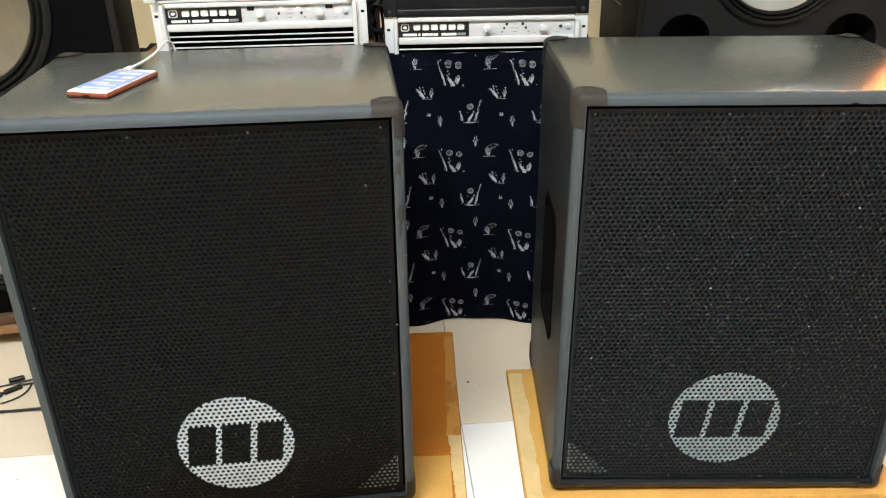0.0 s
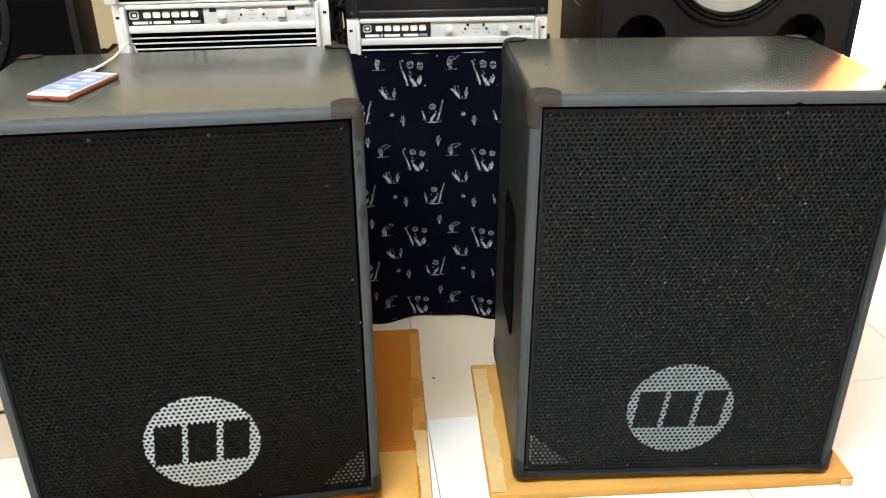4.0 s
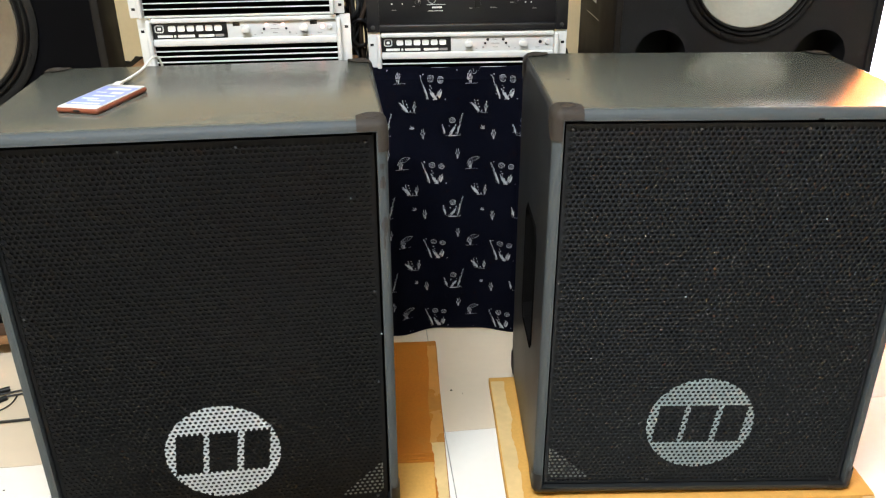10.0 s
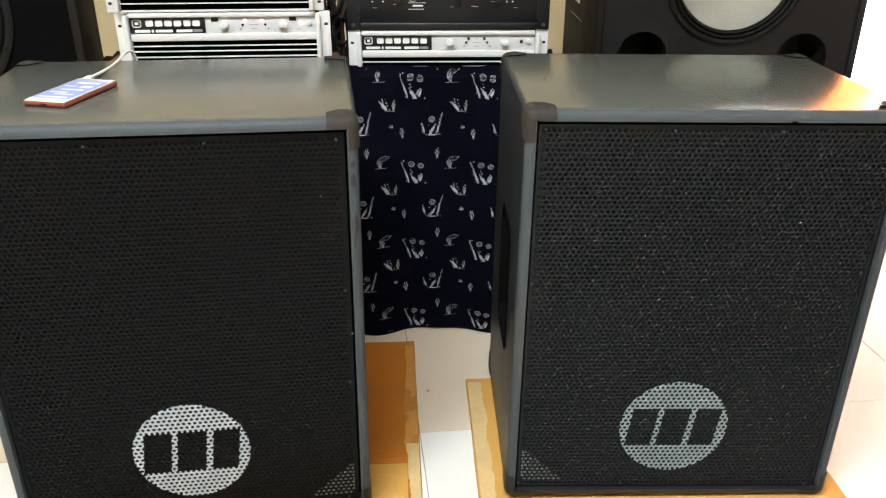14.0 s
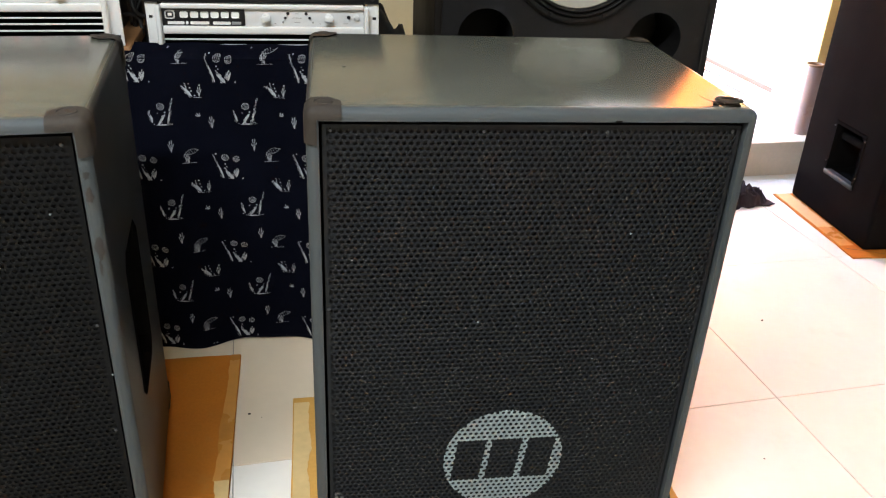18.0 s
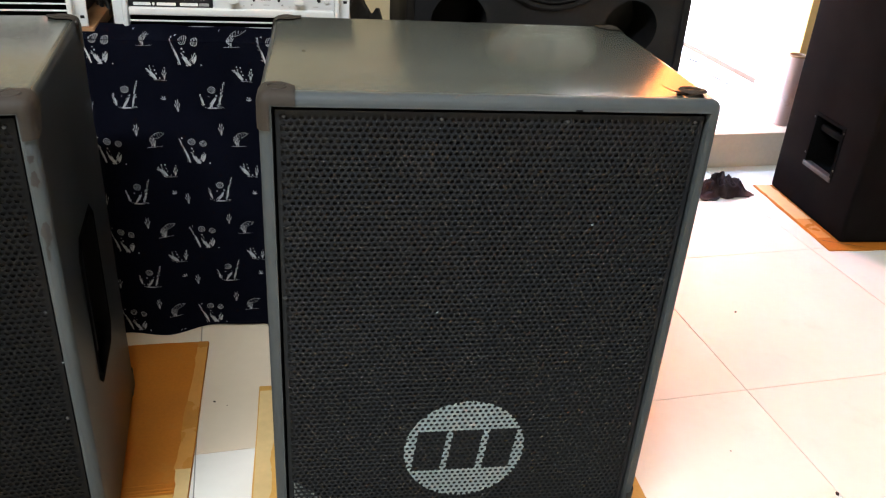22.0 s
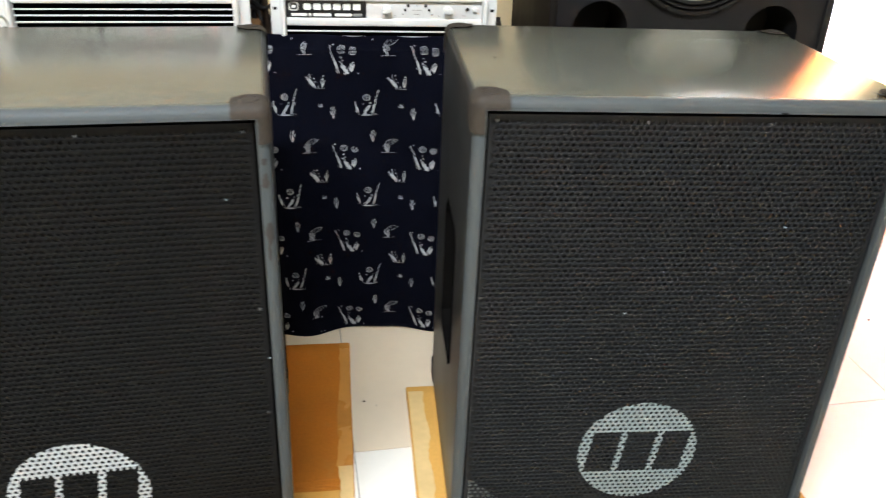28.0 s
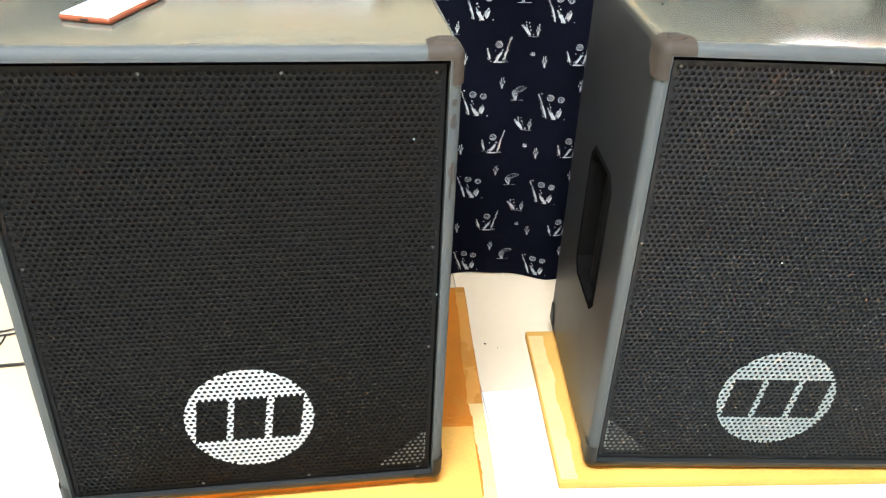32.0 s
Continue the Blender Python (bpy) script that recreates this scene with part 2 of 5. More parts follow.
CARD = material("brown_cardboard", (0.45, 0.150, 0.015), 0.75, vary=0.16, scale=7, grain=160, bump=0.25, stain=(0.38, 0.18, 0.05), stain_amount=0.5, spec=0.25)
TAPE_CLEAR = material("see_through_tape", (0.52, 0.235, 0.055), 0.3, vary=0.12, scale=14, grain=80)
TAPE = material("pale_parcel_tape", (0.66, 0.47, 0.22), 0.35, vary=0.12, scale=14, grain=80)
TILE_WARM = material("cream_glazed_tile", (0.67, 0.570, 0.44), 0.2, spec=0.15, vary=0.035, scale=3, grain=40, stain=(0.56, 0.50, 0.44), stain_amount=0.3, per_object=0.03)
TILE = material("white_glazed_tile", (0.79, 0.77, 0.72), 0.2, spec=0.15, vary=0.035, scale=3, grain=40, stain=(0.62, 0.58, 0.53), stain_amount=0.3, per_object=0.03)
GROUT = material("grey_grout", (0.30, 0.28, 0.25), 0.9, vary=0.3, scale=12)
WALL = material("cream_wall_paint", (0.74, 0.60, 0.36), 0.7, vary=0.06, scale=2.5, grain=60, bump=0.15, stain=(0.60, 0.45, 0.24), stain_amount=0.25)
WALL_WHITE = material("white_wall_paint", (0.80, 0.78, 0.73), 0.7, vary=0.05, scale=2.5, grain=60, bump=0.15)
JAMB = material("yellow_jamb_paint", (0.80, 0.55, 0.20), 0.6, vary=0.06, scale=4)
OCHRE = material("ochre_wall_paint", (0.55, 0.130, 0.0005), 0.75, vary=0.08, scale=2.0, grain=60, bump=0.15)
STEP_STONE = material("pale_step_stone", (0.62, 0.52, 0.39), 0.45, vary=0.1, scale=6, grain=80)
CEILING = material("white_ceiling_paint", (0.80, 0.79, 0.75), 0.8, vary=0.04, scale=2)
CARPET = material("black_cabinet_carpet", (0.0085, 0.0070, 0.0066), 0.9, vary=0.3, scale=9, grain=400, bump=0.6, bump_scale=500, spec=0.0)
BOX_PAINT = material("matt_black_cabinet_paint", (0.0078, 0.0076, 0.0086), 0.6, spec=0.2, vary=0.22, scale=6, grain=200, bump=0.25, stain=(0.03, 0.03, 0.032), stain_amount=0.3)
# darker than BOX_PAINT, for the left bass loudspeaker
BOX_DARK = material("darker_black_cabinet_paint", (0.0022, 0.0022, 0.0028), 0.8, spec=0.04, vary=0.25, scale=6, grain=200, bump=0.25, stain=(0.005, 0.005, 0.006), stain_amount=0.3)
BROWN_SIDE = material("dark_brown_bare_side", (0.0075, 0.0055, 0.0042), 0.65, vary=0.3, scale=8, stain=(0.016, 0.012, 0.009), stain_amount=0.25, spec=0.2)
RUBBER = material("black_rubber_surround", (0.0075, 0.0070, 0.0066), 0.6, vary=0.2, scale=20, spec=0.2)
CONE_BEIGE = material("beige_paper_cone", (0.15, 0.125, 0.09), 0.6, vary=0.2, scale=14, grain=90, bump=0.3)
CONE = material("pale_grey_paper_cone", (0.29, 0.29, 0.255), 0.6, vary=0.1, scale=14, grain=90, bump=0.3)
PHONE_CASE = material("orange_brown_phone_case", (0.19, 0.045, 0.020), 0.35, vary=0.12, scale=40)
PHONE_WHITE = material("white_phone_front", (0.72, 0.72, 0.72), 0.2, vary=0.03)
SCREEN = glow("lit_blue_screen", (0.17, 0.21, 0.46), 0.013)
SCREEN_PALE = glow("lit_pale_screen", (0.45, 0.50, 0.75), 0.012)
CABLE_WHITE = material("white_cable", (0.72, 0.71, 0.68), 0.4, vary=0.05)
CABLE_BLACK = material("black_cable", (0.012, 0.012, 0.013), 0.45, vary=0.2)
WOOD_DARK = material("dark_brown_board", (0.07, 0.035, 0.02), 0.6, vary=0.25, scale=9, grain=120)
WOOD = material("brown_board", (0.26, 0.13, 0.055), 0.6, vary=0.25, scale=9, grain=120)
FILM = material("stretch_film_roll", (0.40, 0.28, 0.255), 0.25, vary=0.05)
RAG_BLACK = material("black_bag_cloth", (0.008, 0.0065, 0.006), 0.9, vary=0.35, scale=20, grain=300, bump=0.5)
CABLE_BROWN = material("dusty_brown_cable", (0.035, 0.022, 0.014), 0.5, vary=0.3, scale=30)
RAG = material("dark_brown_rag", (0.018, 0.0065, 0.0075), 0.95, vary=0.4, scale=25, grain=300, bump=0.6)


# ---- helpers of this scene ----
def mesh_of(name, bm, mat, smooth=None):
    me = bpy.data.meshes.new(name)
    bmesh.ops.recalc_face_normals(bm, faces=bm.faces[:])
    bm.to_mesh(me)
    bm.free()
    me.materials.append(mat)
    if smooth is not None:
        me.shade_smooth()
        me.set_sharp_from_angle(angle=radians(smooth))
    return me


def part(name, bm, mat, parent=None, label="", m=None, smooth=35):
    me = bm if isinstance(bm, bpy.types.Mesh) else mesh_of(name, bm, mat, smooth)
    ob = new(name, me)
    if parent is not None:
        ob.parent = parent
    if m is not None:
        ob.matrix_local = m
    if label:
        tagged(ob, label)
    return ob


def thing(name, m, label, category, group="", kind=""):
    ob = new(name)
    ob.matrix_world = m
    return tagged(ob, label, category, group, kind)


def box(lo, hi, bevel=0.0, segments=2, bm=None):
    bm = bm or bmesh.new()
    made = bmesh.ops.create_cube(bm, size=1)["verts"]
    for v in made:
        v.co = Vector([lo[i] + (v.co[i] + 0.5) * (hi[i] - lo[i]) for i in range(3)])
    if bevel:
        edges = list({e for v in made for e in v.link_edges})
        bmesh.ops.bevel(bm, geom=edges, offset=bevel, segments=segments, affect="EDGES", profile=0.5)
    return bm


def rod(a, b, r, bm=None, sides=16, r2=None):
    bm = bm or bmesh.new()
    a, b = Vector(a), Vector(b)
    d = b - a
    m = Matrix.Translation((a + b) / 2) @ d.to_track_quat("Z", "Y").to_matrix().to_4x4()
    bmesh.ops.create_cone(bm, cap_ends=True, segments=sides, radius1=r, radius2=r if r2 is None else r2, depth=d.length, matrix=m)
    return bm


def lathe(profile, sides=64, bm=None):
    """Turns a profile of (radius, height) about the y axis; height runs towards -y (out of the front)."""
    bm = bm or bmesh.new()
    rings = []
    for r, h in profile:
        if r < 1e-6:
            rings.append([bm.verts.new((0, -h, 0))])
        else:
            rings.append([bm.verts.new((r * math.cos(2 * math.pi * k / sides), -h, r * math.sin(2 * math.pi * k / sides))) for k in range(sides)])
    for p, q in zip(rings, rings[1:]):
        for k in range(sides):
            j = (k + 1) % sides
            if len(p) == 1:
                bm.faces.new((p[0], q[k], q[j]))
            elif len(q) == 1:
                bm.faces.new((p[k], p[j], q[0]))
            else:
                bm.faces.new((p[k], p[j], q[j], q[k]))
    return bm


def tube(name, points, r, mat, parent=None):
    """A round cable through the points."""
    data = bpy.data.curves.new(name, "CURVE")
    data.dimensions, data.bevel_depth, data.bevel_resolution, data.resolution_u, data.use_fill_caps = "3D", r, 3, 8, True
    s = data.splines.new("NURBS")
    s.points.add(len(points) - 1)
    for p, co in zip(s.points, points):
        p.co = (*co, 1)
    s.use_endpoint_u, s.order_u = True, 4
    data.materials.append(mat)
    ob = new(name, data)
    if parent is not None:
        ob.parent = parent
    return ob


def plate_with_hole(bm, outer, inner):
    """Faces between a four-cornered outline and an eight-cornered hole that lies in it."""
    o = [bm.verts.new(p) for p in outer]
    i = [bm.verts.new(p) for p in inner]
    for k in range(4):
        bm.faces.new((o[k], i[2 * k], i[(2 * k - 1) % 8]))
        bm.faces.new((o[k], o[(k + 1) % 4], i[2 * k + 1], i[2 * k]))
    return i


# ---- room ----
def room_part(name, lo, hi, mat, label, category, bevel=0.0, kind="structure"):
    ob = part(name, box(lo, hi, bevel), mat)
    ob.matrix_world = ROOM
    return tagged(ob, label, category, kind=kind)


T = 0.15
floor = room_part("floor", (U0, V0, -0.10), (U1, V1 + 0.02, -0.004), GROUT, "white glazed floor tiles with thin grey joints", "floor")
room_part("wall_north", (U0, V1, 0), (DOOR0, V1 + T, CEIL), WALL, "cream painted wall behind the amplifiers", "wall")
room_part("wall_north_east", (DOOR1, V1, 0), (U1, V1 + T, CEIL), WALL, "cream painted wall beside the doorway", "wall")
room_part("wall_north_lintel", (DOOR0, V1, 2.1), (DOOR1, V1 + T, CEIL), WALL, "cream painted wall above the doorway", "wall")
# unseen walls and ceiling, added to close the room and colour its bounced light
room_part("wall_west", (U0 - T, V0, 0), (U0, V1 + T, CEIL), WALL, "cream painted side wall", "wall")
room_part("wall_east", (U1, V0, 0), (U1 + T, V1 + T, CEIL), WALL_WHITE, "white painted side wall", "wall")
room_part("wall_south", (U0 - T, V0 - T, 0), (U1 + T, V0, CEIL), WALL, "cream painted wall across the room", "wall")
room_part("ceiling", (U0 - T, V0 - T, CEIL), (U1 + T, V1 + T, CEIL + 0.1), CEILING, "plain white painted ceiling", "ceiling")
# the bright yard behind the doorway, with its raised floor
room_part("ground", (-30, -30, -0.6), (30, 30, -0.12), STEP_STONE, "plain pale ground outside", "ground")
room_part("yard_step", (DOOR0 - 0.9, V1 - 0.168, -0.11), (U1 - 0.002, V1 - 0.002, STEP), STEP_STONE, "pale stone step in front of the bright doorway", "step", bevel=0.006)
room_part("yard_floor", (DOOR0 - 0.9, V1 + T, -0.11), (U1 + 0.6, V1 + 2.9, STEP - 0.006), TILE, "white tiled raised floor behind the doorway", "floor")
room_part("threshold", (DOOR0 + 0.001, V1 - 0.002, -0.10), (DOOR1 - 0.001, V1 + T, STEP - 0.003), TILE, "white tiled threshold of the doorway", "threshold")
# unseen upper and far walls, added to shape reflections and light on the floor
room_part("yard_reflector", (DOOR1 + 0.13, V1 + T, DADO), (DOOR1 + 0.28, V1 + 2.9, 2.5), OCHRE, "ochre wall above a white dado, added unseen to tint a lid's reflection", "wall")
room_part("yard_dado", (DOOR1 + 0.128, V1 + T, STEP - 0.006), (DOOR1 + 0.28, V1 + 2.9, DADO), WALL_WHITE, "white sunlit lower wall behind the doorway", "wall")
room_part("yard_reflector_far", (DOOR0 - 0.9, V1 + 2.9, DADO), (U1 + 0.6, V1 + 3.05, 2.5), OCHRE, "ochre far wall, added unseen to tint a lid's reflection", "wall")
room_part("yard_dado_far", (DOOR0 - 0.9, V1 + 2.898, -0.12), (U1 + 0.6, V1 + 3.05, DADO), WALL_WHITE, "white lower far wall, added unseen behind the yard", "wall")
room_part("yard_bounce_upper", (DOOR1 + 0.132, V1 + T, 2.5), (DOOR1 + 0.28, V1 + 2.9, 3.3), WALL_WHITE, "white band, added unseen to whiten the light on the floor", "wall")
room_part("yard_reflector_far_upper", (DOOR0 - 0.9, V1 + 2.902, 2.5), (U1 + 0.6, V1 + 3.05, 3.7), OCHRE, "ochre top of the far wall, added unseen to tint a lid's reflection", "wall")
room_part("yard_skirting", (DOOR1 + 0.116, V1 + T, STEP - 0.006), (DOOR1 + 0.126, V1 + 2.9, STEP + 0.014), WOOD_DARK, "thin brown skirting along the sunlit wall", "skirting")
room_part("door_reveal", (DOOR1 - 0.030, V1 + T + 0.012, STEP - 0.003), (DOOR1 + 0.115, V1 + 0.26, 2.1), WALL_WHITE, "white plastered reveal of the bright doorway", "wall")
room_part("door_jamb", (DOOR1 - 0.060, V1 - 0.015, STEP - 0.003), (DOOR1 - 0.002, V1 + T + 0.01, 2.1), JAMB, "yellow painted door jamb", "door jamb", bevel=0.003)


# ---- loudspeaker cabinets ----
CW, CD, CH = 0.62, 0.45, 0.763
EDGE, RIM, SINK = 0.0130, 0.0025, 0.030
STEEL_Y = 0.0085  # how far the grille lies behind the front
HOLE = ((-0.096, 0.052), (0.252, 0.500))


def body_mesh(handle_side):
    """Vinyl-covered box with rounded edges, a sunk front and a handle opening in each side."""
    bm = box((-CW / 2, -CD / 2, 0), (CW / 2, CD / 2, CH), EDGE, 4)
    front = min(bm.faces, key=lambda f: f.calc_center_median().y - (f.calc_area() > 0.1))
    bmesh.ops.inset_region(bm, faces=[front], thickness=RIM, depth=0)
    bmesh.ops.bevel(bm, geom=[e for e in front.edges], offset=0.002, segments=1, affect="EDGES")
    front = min((f for f in bm.faces if f.calc_area() > 0.1), key=lambda f: f.calc_center_median().y)
    back = bmesh.ops.extrude_face_region(bm, geom=[front])
    bmesh.ops.translate(bm, verts=[v for v in back["geom"] if isinstance(v, bmesh.types.BMVert)], vec=(0, SINK, 0))
    bmesh.ops.delete(bm, geom=[front], context="FACES_ONLY") if front.is_valid else None
    for s in (-1, 1):
        side = [f for f in bm.faces if f.calc_area() > 0.1 and s * f.normal.x > 0.9]
        for f in side:
            corners = [v.co.copy() for v in f.verts]
            bm.faces.remove(f)
            (ya, yb), (za, zb) = HOLE
            c = 0.022
            x = s * CW / 2
            ring = [(x, ya, za + c), (x, ya + c, za), (x, yb - c, za), (x, yb, za + c), (x, yb, zb - c), (x, yb - c, zb), (x, ya + c, zb), (x, ya, zb - c)]
            lo_y, hi_y = min(p.y for p in corners), max(p.y for p in corners)
            lo_z, hi_z = min(p.z for p in corners), max(p.z for p in corners)
            outer = [(x, lo_y, lo_z), (x, hi_y, lo_z), (x, hi_y, hi_z), (x, lo_y, hi_z)]
            inner = [ring[1], ring[2], ring[3], ring[4], ring[5], ring[6], ring[7], ring[0]]
            plate_with_hole(bm, outer, inner)
    bmesh.ops.remove_doubles(bm, verts=bm.verts[:], dist=0.0002)
    return bm


def handle_mesh(s):
    """Sunk black handle cup with a lip and a grip bar, for the side s."""
    bm = bmesh.new()
    (ya, yb), (za, zb) = HOLE
    c = 0.022

    def ring(x, grow):
        y0, y1, z0, z1 = ya - grow, yb + grow, za - grow, zb + grow
        return [bm.verts.new(p) for p in ((x, y0, z0 + c), (x, y0 + c, z0), (x, y1 - c, z0), (x, y1, z0 + c), (x, y1, z1 - c), (x, y1 - c, z1), (x, y0 + c, z1), (x, y0, z1 - c))]

    e = s * CW / 2
    rings = [ring(e + s * 0.0004, 0.008), ring(e + s * 0.002, 0.006), ring(e + s * 0.002, -0.002), ring(e - s * 0.075, -0.012)]
    for p, q in zip(rings, rings[1:]):
        for k in range(8):
            bm.faces.new((p[k], p[(k + 1) % 8], q[(k + 1) % 8], q[k]))
    bm.faces.new(rings[-1])
    return bm


def in_poly(x, z, quads):
    return any(a <= x <= b and c <= z <= d for a, b, c, d in quads)


PITCH, BORE = 0.0093, 0.0032
GX0, GX1, GZ0, GZ1 = -CW / 2 + EDGE + RIM + 0.0055, CW / 2 - EDGE - RIM - 0.0055, EDGE + RIM + 0.0045, CH - EDGE - RIM - 0.0080
# dark shapes that stand on the pale disc of the badge, in metres from its centre: plain blocks, leaning a little
BLOCKS = [(-0.083, -0.035, -0.042, 0.042), (-0.025, 0.025, -0.042, 0.042), (0.036, 0.082, -0.042, 0.042)]


def grille_meshes(patch_side, badge_x=0.0, badge_z=0.149):
    """Perforated steel: one six-sided cell to each hole. Returns the mesh data of the plain steel and of the badge's paint."""
    sides = 12
    row = PITCH * math.sqrt(3) / 2
    y0, y1 = -CD / 2 + STEEL_Y, -CD / 2 + STEEL_Y + 0.0015
    ang = np.arange(sides) * 2 * math.pi / sides + math.pi / 2
    hexr = np.where(np.arange(sides) % 2 == 0, PITCH / math.sqrt(3), PITCH / 2)
    outer = np.stack([hexr * np.cos(ang), hexr * np.sin(ang)], 1)
    inner = BORE * np.stack([np.cos(ang), np.sin(ang)], 1)
    data = {key: ([], []) for key in ("steel", "badge")}
    zc, rc = badge_z, 0.1005
    nz, nx = int((GZ1 - GZ0 - 0.010) / row), int((GX1 - GX0 - 0.010) / PITCH)
    for j in range(nz):
        for i in range(nx - (j % 2)):
            cx = GX0 + (GX1 - GX0 - (nx - 1) * PITCH) / 2 + (i + 0.5 * (j % 2)) * PITCH
            cz = GZ0 + (GZ1 - GZ0 - (nz - 1) * row) / 2 + j * row
            near = ((cx - badge_x) ** 2 + (cz - zc) ** 2) < (rc + 0.01) ** 2
            for k in range(sides):
                n = (k + 1) % sides
                key = "steel"
                if near:
                    mx, mz = cx - badge_x + 0.5 * (outer[k, 0] + inner[n, 0]), cz - zc + 0.5 * (outer[k, 1] + inner[n, 1])
                    lean = mx - 0.12 * mz
                    if mx * mx + mz * mz < rc * rc and not in_poly(lean, mz, BLOCKS):
                        key = "badge"
                vs, fs = data[key]
                b = len(vs)
                vs += [(cx + outer[k, 0], y0, cz + outer[k, 1]), (cx + outer[n, 0], y0, cz + outer[n, 1]), (cx + inner[n, 0], y0, cz + inner[n, 1]), (cx + inner[k, 0], y0, cz + inner[k, 1]), (cx + inner[n, 0], y1, cz + inner[n, 1]), (cx + inner[k, 0], y1, cz + inner[k, 1])]
                fs += [(b, b + 1, b + 2, b + 3), (b + 3, b + 2, b + 4, b + 5)]
    # the plain border of the sheet
    vs, fs = data["steel"]
    m = 0.0055
    for a, b, c, d in ((GX0, GX1, GZ0, GZ0 + m), (GX0, GX1, GZ1 - m, GZ1), (GX0, GX0 + m, GZ0 + m, GZ1 - m), (GX1 - m, GX1, GZ0 + m, GZ1 - m)):
        k = len(vs)
        for y in (y0 + 0.0005, y1):
            vs += [(a, y, c), (b, y, c), (b, y, d), (a, y, d)]
        fs += [(k, k + 1, k + 2, k + 3), (k, k + 4, k + 5, k + 1), (k + 1, k + 5, k + 6, k + 2), (k + 2, k + 6, k + 7, k + 3), (k + 3, k + 7, k + 4, k)]
    made = {}
    for key, mat in (("steel", GRILLE if patch_side < 0 else GRILLE_SHADED), ("badge", LOGO_DULL if patch_side < 0 else LOGO)):
        me = bpy.data.meshes.new(key)
        me.from_pydata(data[key][0], [], data[key][1])
        me.materials.append(mat)
        made[key] = me
    return made


def protector_mesh(sx, sy, sz):
    """Corner guard that wraps three faces of the box, cut away over the sunk front."""
    g = 0.0025
    bm = box((0, 0, -0.3), (0.3, 0.3, 0), EDGE + g, 4)
    for co, no in (((0.049, 0, 0), (1, 0, 0)), ((0, 0.047, 0), (0, 1, 0)), ((0, 0, -0.051), (0, 0, -1)), ((0.080, 0, 0), (1, 1, -1))):
        no = Vector(no).normalized()
        p = Vector((0.080, 0, 0)) if abs(no.x) < 0.9 and abs(no.x) > 0.1 else Vector(co)
        bmesh.ops.bisect_plane(bm, geom=bm.verts[:] + bm.edges[:] + bm.faces[:], plane_co=p, plane_no=no, clear_outer=True)
    if sy < 0:
        cut = EDGE + RIM - 0.001
        for co, no in (((cut + g, 0, 0), (1, 0, 0)), ((0, 0, -cut - g), (0, 0, -1))):
            bmesh.ops.bisect_plane(bm, geom=bm.verts[:] + bm.edges[:] + bm.faces[:], plane_co=co, plane_no=no)
        gone = [f for f in bm.faces if f.calc_center_median().y < 0.002 and f.calc_center_median().x > cut + g and f.calc_center_median().z < -cut - g]
        bmesh.ops.delete(bm, geom=gone, context="FACES")
    bmesh.ops.recalc_face_normals(bm, faces=bm.faces[:])
    # the round dimple on top
    if sz > 0:
        ring = bmesh.ops.create_cone(bm, cap_ends=True, segments=24, radius1=0.0130, radius2=0.0120, depth=0.0012, matrix=Matrix.Translation((0.026, 0.026, 0.0005)))
        top = [f for f in {f for v in ring["verts"] for f in v.link_faces} if f.normal.z > 0.9 and len(f.verts) > 8]
        bmesh.ops.inset_region(bm, faces=top, thickness=0.0022, depth=-0.0030)
    x, y, z = sx * (CW / 2 + g), sy * (CD / 2 + g), (CH + g if sz > 0 else -0.0005)
    bm.transform(Matrix.Translation((x, y, z)) @ Matrix.Diagonal((-sx, -sy, sz, 1)))
    return bm


PROTECTORS = {}


def screw_mesh():
    bm = lathe([(0, 0.0016), (0.0014, 0.0015), (0.0024, 0.0010), (0.0028, 0.0)], 14)
    return mesh_of("screw", bm, SCREW, 40)


SCREW_MESH = screw_mesh()


